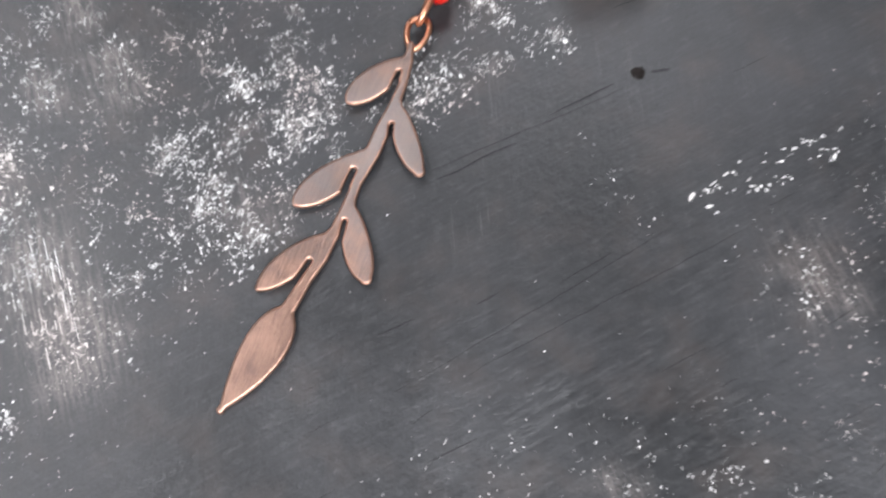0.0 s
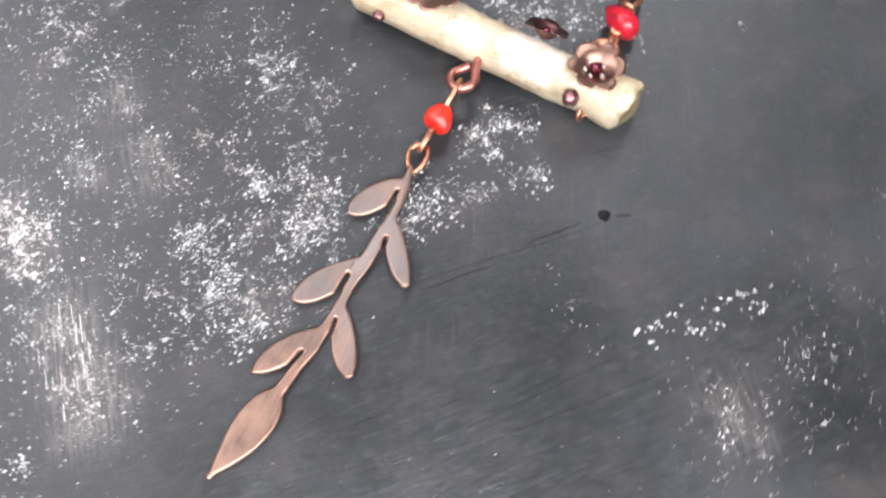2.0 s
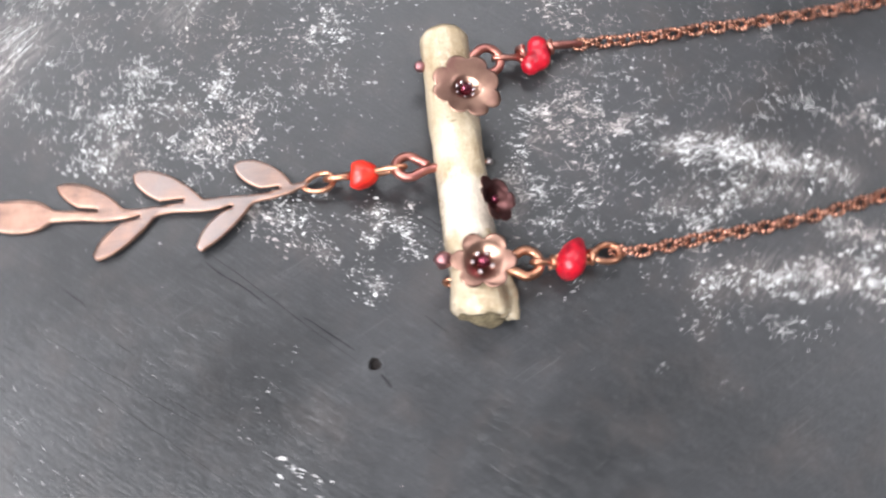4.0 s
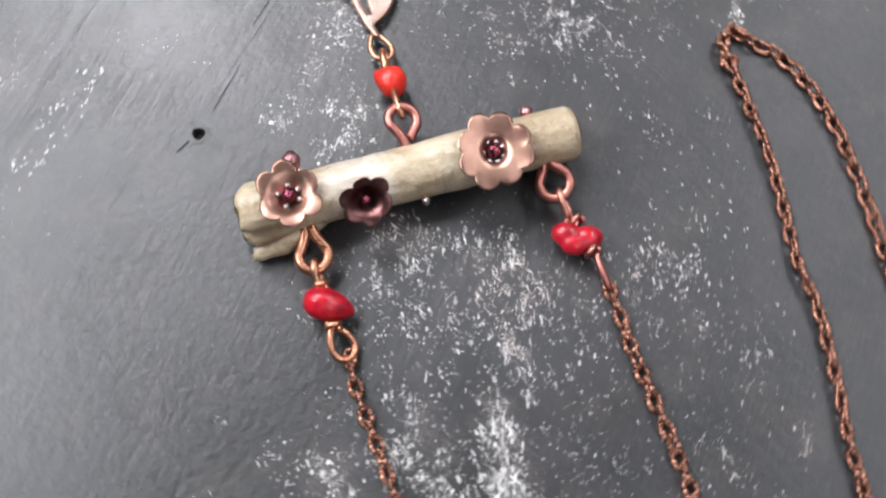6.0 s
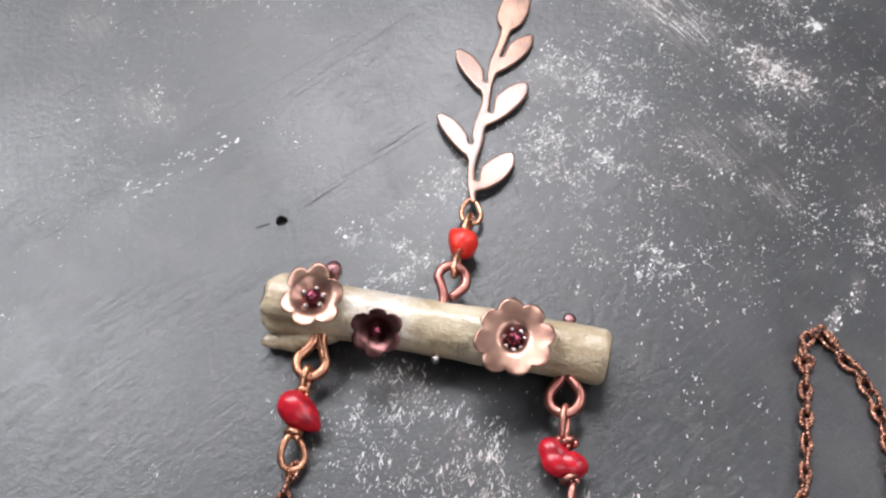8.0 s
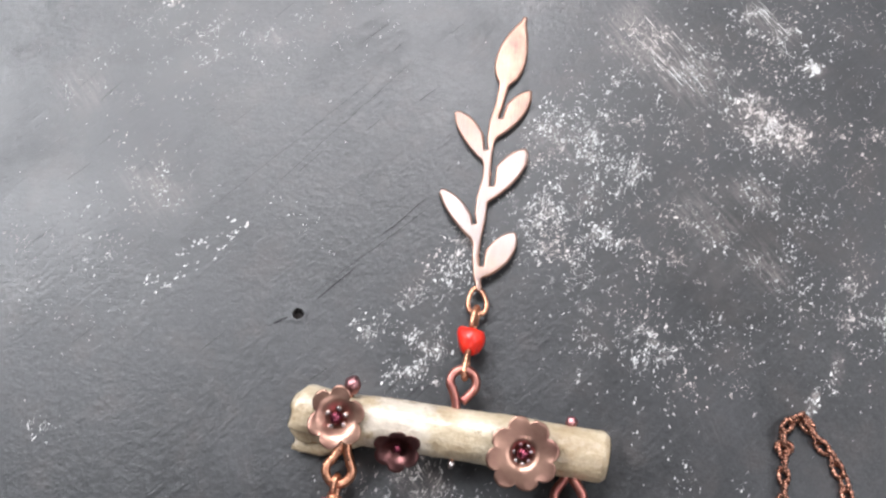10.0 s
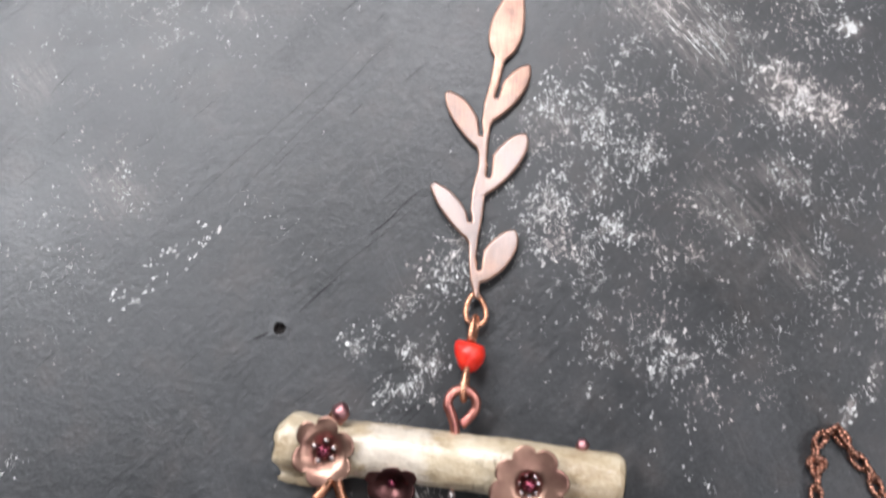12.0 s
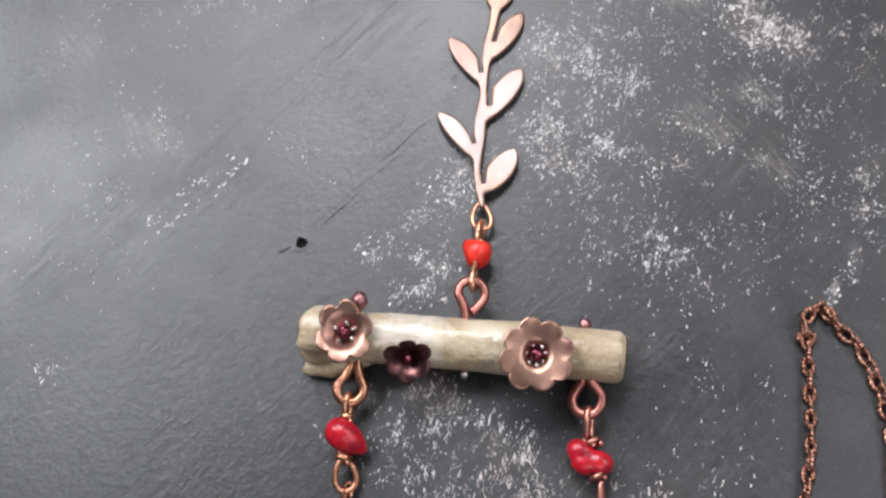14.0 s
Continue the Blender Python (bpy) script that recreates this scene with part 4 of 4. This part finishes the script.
def flower(base, facing, size, petals, cup, turn, mat, label, notch=0.27, stamens=6, pistil=0.10, rise=0.10, long=1.0, well=0.62):
    """A cupped sheet-metal blossom with a ball and a ring of grains in its middle."""
    bm = bmesh.new()
    m = Matrix.Translation(base) @ Vector(facing).normalized().to_track_quat("Z", "Y").to_matrix().to_4x4() @ Matrix.Rotation(turn, 4, "Z")
    sides, rows, thick = petals * 16, 12, 0.022
    sheets = []
    for lift in (thick / 2, -thick / 2):
        grid = []
        for k in range(rows + 1):
            s = k / rows
            ring = []
            for q in range(sides):
                a = 2 * math.pi * q / sides
                b1 = a + 0.06 * math.sin(2 * a + base[0])
                lobe = abs(math.cos(petals * b1 / 2)) ** 0.5
                odd = 1 + 0.05 * math.sin(a * 2 + base[0] * 3) + 0.03 * math.sin(a * 3 + base[1] * 9)
                rim = size / 2 * (1 - notch * (1 - lobe)) * odd
                near = max(0.0, (s - 0.62) / 0.38)
                near = near * near * (3 - 2 * near)
                r = max(0.02, s) * (size / 2 * (1 - near) + rim * near)
                q1 = min(1.0, max(0.0, (2 * r / size - 0.10) / well))
                z = cup * (0.66 * q1 * q1 * (3 - 2 * q1) + 0.34 * (2 * r / size)) + 0.035 * s * s * math.sin(a * 2 + base[0] * 5) + lift
                z += 0.007 * s ** 6 * math.sin(petals * 1.5 * a + base[0])
                if k == rows:
                    z -= lift * 0.5
                    r -= 0.004
                spot = m @ Vector((r * math.cos(a), r * math.sin(a), z))
                spot.y = base[1] + (spot.y - base[1]) * long
                ring.append(bm.verts.new(spot))
            grid.append(ring)
        sheets.append(grid)
    for grid in sheets:
        for a, b in zip(grid, grid[1:]):
            for q in range(sides):
                bm.faces.new((a[q], a[(q + 1) % sides], b[(q + 1) % sides], b[q]))
        bm.faces.new(grid[0])
    for q in range(sides):
        rim_face = bm.faces.new((sheets[0][-1][q], sheets[0][-1][(q + 1) % sides], sheets[1][-1][(q + 1) % sides], sheets[1][-1][q]))
        rim_face.material_index = 1
    bmesh.ops.recalc_face_normals(bm, faces=bm.faces[:])
    cupped = hung(part("flower", bm, (mat, PETAL if mat is PETAL_DARK else SHEET_EDGE), None, label), twig)

    def under(ob):
        ob.parent = cupped
        ob.matrix_parent_inverse = Matrix.Identity(4)

    under(part("pistil", ball(m @ Vector((0, 0, rise)), pistil, base[0], 0.25, 3, (1, 1, 1.1)), PISTIL, None, "plum-coloured metal ball"))
    for k in range(stamens):
        a = 2 * math.pi * (k + 0.2 * math.sin(k * 5.1)) / stamens
        under(part("stamen", ball(m @ Vector((0.165 * math.cos(a), 0.165 * math.sin(a), 0.085)), 0.050, k, 0.2, 2), SILVER, None, "tiny silver grain"))
    return cupped


flower((-2.58, 1.06, 0.90), (0.04, -0.09, 0.99), 1.05, 6, 0.19, 0.05, PETAL, "six-petalled cupped copper flower", 0.34, 5, 0.11, 0.13)
flower((0.60, 1.09, 0.86), (0.02, -0.16, 0.99), 1.17, 8, 0.23, 0.2, PETAL, "large eight-petalled cupped copper flower", 0.23, 7, 0.105, 0.11, 1.12, 0.30)
flower((-1.47, 0.85, 0.79), (0.03, -0.62, 0.78), 0.82, 6, 0.22, 0.6, PETAL_DARK, "small dark oxidised copper flower", 0.26, 0, 0.075, 0.15)

# pin heads round the bar
for at, r, mat, stem_to, label in (
        ((-2.45, 1.67, 0.84), 0.155, PINHEAD, (-2.45, 1.45, 0.68), "plum-coloured pin head"),
        ((1.36, 1.81, 0.54), 0.105, PINHEAD, (1.34, 1.6, 0.5), "plum-coloured pin head"),
        ((-0.55, 0.72, 0.44), 0.07, SILVER, (-0.55, 0.95, 0.46), "silver pin head")):
    hung(part("pin_head", ball(at, r, at[0], 0.2, 3, (0.95, 1.05, 0.95)), mat, None, label), twig)
    wire("pin", [Vector(at), Vector(stem_to)], 0.035, WIRE, twig)

# eyes of thick wire screwed into the bar
wire("wire_eye", eye((-0.60, 1.74, 0.50), (-0.61, 2.36, 0.55), 0.46, (0.15, 0, 1), (-0.58, 1.45, 0.47), True), 0.080, WIRE_RED, twig, "reddened copper wire eye", 12)
wire("wire_eye", eye((-2.43, 0.66, 0.40), (-2.43, 0.03, 0.34), 0.46, (0.1, 0, 1), (-2.43, 1.0, 0.46)), 0.082, WIRE, twig, "copper wire eye", 12)
wire("wire_eye", eye((1.46, 0.90, 0.42), (1.54, 0.33, 0.36), 0.48, (-0.1, 0, 1), (1.42, 1.2, 0.47)), 0.082, WIRE_RED, twig, "reddened copper wire eye", 12)
wire("wire_end", spline([(-2.72, 1.40, 0.30), (-2.70, 1.58, 0.26), (-2.66, 1.66, 0.33), (-2.64, 1.58, 0.41), (-2.66, 1.40, 0.42)], 20), 0.042, WIRE, twig, "bent copper wire end")


# ---- leaf branch pendant ----
def branch_field(gx, gy):
    """How far inside (negative) or outside the cut sheet each place lies, piece by piece."""
    pieces = []
    stem = [(-0.66, 3.95, 0.050), (-0.76, 4.26, 0.068), (-0.84, 4.55, 0.060), (-0.88, 4.95, 0.080), (-0.90, 5.36, 0.112), (-0.93, 5.77, 0.110), (-0.94, 6.25, 0.068),
            (-0.98, 6.62, 0.080), (-0.99, 7.00, 0.072), (-0.99, 7.44, 0.105), (-0.97, 7.81, 0.078), (-0.95, 8.24, 0.095), (-0.93, 8.42, 0.100)]
    d = np.full(gx.shape, 9.0)
    for (x0, y0, r0), (x1, y1, r1) in zip(stem, stem[1:]):
        dx, dy = x1 - x0, y1 - y0
        t = np.clip(((gx - x0) * dx + (gy - y0) * dy) / (dx * dx + dy * dy), 0, 1)
        d = np.minimum(d, np.hypot(gx - x0 - t * dx, gy - y0 - t * dy) - (r0 + t * (r1 - r0)))
    pieces.append(d)
    for base, mid, tip, wide, blunt, peak, end in (
            ((-0.72, 4.20), (-0.44, 4.69), (-0.22, 5.14), 0.235, 0.55, 0.52, 0.050),
            ((-0.93, 4.93), (-1.33, 5.41), (-1.68, 5.73), 0.178, 0.42, 0.50, 0.088),
            ((-0.92, 5.70), (-0.57, 6.38), (-0.29, 6.90), 0.240, 0.55, 0.53, 0.050),
            ((-1.00, 6.58), (-1.39, 7.11), (-1.72, 7.47), 0.203, 0.44, 0.53, 0.088),
            ((-0.97, 7.10), (-0.67, 7.70), (-0.42, 8.22), 0.208, 0.55, 0.52, 0.050),
            ((-0.93, 8.36), (-0.90, 9.04), (-0.79, 9.91), 0.308, 0.80, 0.40, 0.050)):
        # a curved midrib through three places, with a half-width that swells and closes
        d = np.full(gx.shape, 9.0)
        count = 40
        for k in range(count + 1):
            s = k / count
            c = [2 * mid[i] - (base[i] + tip[i]) / 2 for i in (0, 1)]
            x, y = ((1 - s) ** 2 * base[i] + 2 * s * (1 - s) * c[i] + s * s * tip[i] for i in (0, 1))
            bend = math.log(0.5) / math.log(peak)
            w = wide * max(0.0, math.sin(math.pi * s ** bend)) ** blunt
            w = max(w, 0.075 * (1 - s), end * s)
            d = np.minimum(d, np.hypot(gx - x, gy - y) - w)
        pieces.append(d)
    return np.stack(pieces)


pendant = thing("leaf_pendant", (-0.7, 6.5, 0), "flat copper leaf-branch pendant with darkened faces and bright edges", "pendant", "pieces of the necklace")


def build_branch():
    h = 0.017
    xs, ys = np.arange(-2.15, 0.2, h), np.arange(3.7, 10.15, h)
    gx, gy = np.meshgrid(xs, ys)
    pieces = branch_field(gx, gy)
    k = 0.02
    field = -k * np.log(np.exp(-np.clip(pieces, -1, 1) / k).sum(0))
    # saw cuts between each leaf and the stem
    for x0, y0, x1, y1, r in ((-0.70, 4.43, -0.72, 4.78, 0.040), (-0.99, 5.24, -1.08, 5.50, 0.034), (-0.80, 6.10, -0.82, 6.42, 0.044), (-1.05, 6.84, -1.12, 7.10, 0.032), (-0.885, 7.58, -0.85, 7.86, 0.036)):
        dx, dy = x1 - x0, y1 - y0
        t = np.clip(((gx - x0) * dx + (gy - y0) * dy) / (dx * dx + dy * dy), 0, 1)
        field = np.maximum(field, r - np.hypot(gx - x0 - t * dx, gy - y0 - t * dy))
    grad_y, grad_x = np.gradient(field, h)
    steep = np.maximum(grad_x ** 2 + grad_y ** 2, 0.2)
    owner = pieces.argmin(0)
    inside = field < 0.45 * h
    cell = inside[:-1, :-1] & inside[1:, :-1] & inside[:-1, 1:] & inside[1:, 1:]
    touched = np.zeros(field.shape, int)
    for a in (0, 1):
        for b in (0, 1):
            touched[a:a + cell.shape[0], b:b + cell.shape[1]] += cell
    rim = (touched > 0) & (touched < 4)
    px, py = gx.copy(), gy.copy()
    for _ in range(1):
        px[rim] -= (field * grad_x / steep)[rim].clip(-h, h)
        py[rim] -= (field * grad_y / steep)[rim].clip(-h, h)
    depth = np.where(rim, 0.0, np.maximum(-field, 0))
    soft = 0.05
    fall = np.where(depth < soft, 0.022 * (1 - np.sqrt(1 - (1 - np.minimum(depth, soft) / soft) ** 2 * 0.98)), 0)
    base = 0.012 + 0.15 * np.clip((9.9 - gy) / 6.0, 0, 1) ** 1.5 + 0.02 * np.sin(gx * 4 + gy * 1.3)
    base = np.maximum(base, 0.008)
    top = base + 0.062 - fall
    cell_owner = owner[:-1, :-1]
    cell_depth = (depth[:-1, :-1] + depth[1:, 1:] + depth[1:, :-1] + depth[:-1, 1:]) / 4
    for n in range(pieces.shape[0]):
        mine = cell & (cell_owner == n)
        index, verts, faces, slots = {}, [], [], []

        def vert(j, i, low):
            key = (j, i, low)
            if key not in index:
                index[key] = len(verts)
                verts.append((px[j, i] * CM, py[j, i] * CM, (base if low else top)[j, i] * CM))
            return index[key]

        for j, i in zip(*np.nonzero(mine)):
            faces.append((vert(j, i, 0), vert(j, i + 1, 0), vert(j + 1, i + 1, 0), vert(j + 1, i, 0)))
            slots.append(1 if cell_depth[j, i] < 0.026 else 0)
            faces.append((vert(j, i, 1), vert(j + 1, i, 1), vert(j + 1, i + 1, 1), vert(j, i + 1, 1)))
            slots.append(0)
            for (a, b), (dj, di) in ((((j, i), (j, i + 1)), (-1, 0)), (((j, i + 1), (j + 1, i + 1)), (0, 1)), (((j + 1, i + 1), (j + 1, i)), (1, 0)), (((j + 1, i), (j, i)), (0, -1))):
                if not cell[j + dj, i + di]:
                    faces.append((vert(*a, 1), vert(*b, 1), vert(*b, 0), vert(*a, 0)))
                    slots.append(1)
        data = bpy.data.meshes.new("leaf" if n else "stem")
        data.from_pydata(verts, [], faces)
        data.materials.append(SHEET)
        data.materials.append(SHEET_EDGE)
        data.polygons.foreach_set("material_index", slots)
        data.shade_smooth()
        hung(new("leaf" if n else "stem", data), pendant)


build_branch()
wire("ring", drop_loop((-0.71, 3.98, 0.16), (-0.59, 3.46, 0.20), 0.40, (0.1, 0, 1), 40, 0.05), 0.045, WIRE, pendant, "small copper wire ring")


# ---- bead links ----
def bead_link(at, label, loops, coils, shape_bm, mat, bead_label, wire_mat):
    link = thing("bead_link", at, label, "bead", "pieces of the necklace")
    hung(part("bead", shape_bm, mat, None, bead_label), link)
    for start, end, width, lean in loops:
        wire("wire_loop", drop_loop(start, end, width, lean, 34, 0.08, 0.05), 0.054, wire_mat, link)
    for centre, axis, r, turns in coils:
        wire("wire_wrap", coil(centre, axis, r, turns, 0.085), 0.048, wire_mat, link)
    return link


def chip(centre, size, turn, seed, flat=None, lumps=0.12, taper=0.0, tail=0.0, lobes=()):
    """A tumbled chip of coral: a lumpy ball, with or without a sawn flat."""
    bm = bmesh.new()
    bmesh.ops.create_icosphere(bm, subdivisions=4, radius=1.0)
    m = Matrix.Translation(centre) @ Euler([radians(a) for a in turn]).to_matrix().to_4x4()
    for v in bm.verts:
        p = v.co.copy()
        k = 1 + lumps * noise.noise(p * 1.1 + Vector((seed, 0, 0))) + lumps * 0.35 * noise.noise(p * 2.6 + Vector((0, seed, 0)))
        p *= k
        if lobes:
            # the rounded union of several balls, seen from within
            reach = 0.0
            for c, r in lobes:
                b = v.co.dot(Vector(c))
                inner = b * b - Vector(c).length_squared + r * r
                reach += math.exp(14.0 * (b + math.sqrt(inner))) if inner > 0 else 1.0
            p *= math.log(reach) / 14.0
        if flat:
            n, off = Vector(flat[0]).normalized(), flat[1]
            over = p.dot(n) - off
            if over > 0:
                p -= n * over * 0.9
        p.x = p.x * (1 + taper * p.y) - taper * 0.25 * p.y
        p.y, p.z = p.y * (1 - tail * p.x), p.z * (1 - tail * p.x)
        v.co = m @ Vector((p.x * size[0], p.y * size[1], p.z * size[2]))
    return bm


bead_link((-0.63, 2.95, 0), "orange-red coral chip on a copper wire link", 
          [((-0.63, 3.18, 0.36), (-0.62, 3.58, 0.24), 0.20, (1, 0, 0.25)), ((-0.63, 2.76, 0.42), (-0.60, 2.20, 0.54), 0.22, (1, 0, 0.35))],
          [], chip((-0.62, 2.93, 0.36), (0.255, 0.28, 0.25), (0, 0, -4), 3.1, ((0.02, 1, 0.1), 0.74), 0.10, 0.28), CORAL, "orange-red coral chip", WIRE)
bead_link((-2.37, -0.55, 0), "crimson coral nugget on a wrapped copper wire link",
          [((-2.42, -0.20, 0.30), (-2.43, 0.16, 0.40), 0.20, (1, 0, 0.2)), ((-2.37, -0.90, 0.26), (-2.22, -1.38, 0.14), 0.42, (0.2, 0, 1))],
          [((-2.42, -0.22, 0.30), (0.0, 1, -0.1), 0.085, 1.6), ((-2.36, -0.87, 0.27), (0.1, 1, 0.1), 0.10, 1.6)],
          chip((-2.36, -0.54, 0.29), (0.40, 0.245, 0.26), (0, 8, -25), 8.4, None, 0.06, 0.0, 0.30), CRIMSON, "crimson coral nugget", WIRE)
bead_link((1.63, -0.36, 0), "crimson notched coral nugget on a wrapped copper wire link",
          [((1.60, -0.02, 0.30), (1.55, 0.44, 0.38), 0.22, (1, 0, 0.35)), ((1.84, -0.66, 0.24), (1.93, -1.24, 0.13), 0.20, (1, 0.1, 0.6))],
          [((1.66, -0.09, 0.31), (-0.5, 1, 0), 0.115, 1.7), ((1.78, -0.62, 0.28), (-0.5, 1, 0.1), 0.10, 1.5)],
          chip((1.63, -0.35, 0.27), (0.37, 0.30, 0.27), (0, 0, -14), 5.7, None, 0.05, lobes=(((-0.46, 0.18, 0.0), 0.64), ((-0.12, -0.32, 0.0), 0.62), ((0.48, -0.03, 0.05), 0.63))), CRIMSON, "glossy crimson coral nugget", WIRE_RED)


# ---- chains ----
def link_mesh():
    bm = bmesh.new()
    path = []
    for k in range(60):
        a = 2 * math.pi * k / 60
        path.append(Vector((0.138 * math.copysign(abs(math.cos(a)) ** 0.8, math.cos(a)), 0.084 * math.copysign(abs(math.sin(a)) ** 0.75, math.sin(a)), 0)))
    tube(bm, path, lambda u: 0.041 * (1 + 0.20 * math.sin(24 * math.pi * u)), 7, True)
    bm.transform(Matrix.Scale(CM, 4))
    data = bpy.data.meshes.new("link")
    bm.to_mesh(data)
    bm.free()
    data.materials.append(LINK)
    data.shade_smooth()
    return data


LINK_MESH = link_mesh()


def chain(points, label, seed, pitch=0.225, rolls=(0.25, 1.45), odd=()):
    """Links laid end to end along a line, flat and on edge by turns."""
    rng = random.Random(seed)
    dense = spline(points, 600)
    run, placed = 0.0, [(dense[0], dense[1] - dense[0])]
    for a, b in zip(dense, dense[1:]):
        run += (b - a).length
        if run >= pitch:
            run -= pitch
            placed.append((b, b - a))
    root = thing("chain", (points[0][0], points[0][1], 0), label, "chain", "pieces of the necklace")
    for k, (p, ahead) in enumerate(placed):
        yaw = math.atan2(ahead.y, ahead.x) + rng.uniform(-0.10, 0.10)
        roll = rolls[k % 2] + rng.uniform(-0.28, 0.28)
        z = 0.05 + 0.066 * abs(math.sin(roll))
        ob = new("link", LINK_MESH)
        ob.matrix_world = Matrix.Translation(Vector((p.x, p.y, p.z + z)) * CM) @ Matrix.Rotation(yaw, 4, "Z") @ Matrix.Rotation(roll, 4, "X")
        hung(ob, root)
    for x, y, z, yaw, roll in odd:
        ob = new("link", LINK_MESH)
        ob.matrix_world = Matrix.Translation(Vector((x, y, z)) * CM) @ Matrix.Rotation(yaw, 4, "Z") @ Matrix.Rotation(roll, 4, "X")
        hung(ob, root)
    return root


chain([(-2.22, -1.38, 0.02), (-2.24, -1.70, 0), (-2.18, -2.2, 0), (-2.05, -3.1, 0), (-1.95, -3.9, 0), (-1.80, -4.9, 0), (-1.45, -6.4, 0), (-0.95, -8.2, 0), (-0.6, -10, 0)],
      "copper cable chain running away from the crimson bead", 3, rolls=(0.35, 1.35))
chain([(1.93, -1.26, 0.02), (1.97, -1.7, 0), (1.99, -2.2, 0), (2.08, -3.0, 0), (2.15, -3.6, 0), (2.26, -4.9, 0), (2.45, -6.4, 0), (2.7, -8.2, 0), (2.85, -10, 0)],
      "copper cable chain running away from the notched bead", 5, rolls=(0.40, 1.40))
chain([(4.4, -10, 0), (4.55, -7.5, 0), (4.70, -4.6, 0), (4.88, -3.4, 0), (5.0, -2.3, 0), (4.97, -1.5, 0), (5.07, -0.6, 0), (5.16, 0.4, 0), (5.14, 1.5, 0), (5.09, 2.1, 0.02), (5.04, 2.35, 0.05), (5.14, 2.58, 0.05),
       (5.35, 2.72, 0.02), (5.62, 2.42, 0), (5.99, 2.05, 0), (6.29, 1.35, 0), (6.44, 0.5, 0), (6.44, -0.6, 0), (6.37, -1.9, 0), (6.34, -3.2, 0), (6.30, -5.0, 0), (6.2, -7.5, 0), (6.0, -10, 0)],
      "copper cable chain doubled back in a fold on the board", 7, odd=((5.09, 2.16, 0.10, 0.1, 0.3), (5.44, 2.66, 0.10, 2.2, 1.2)))
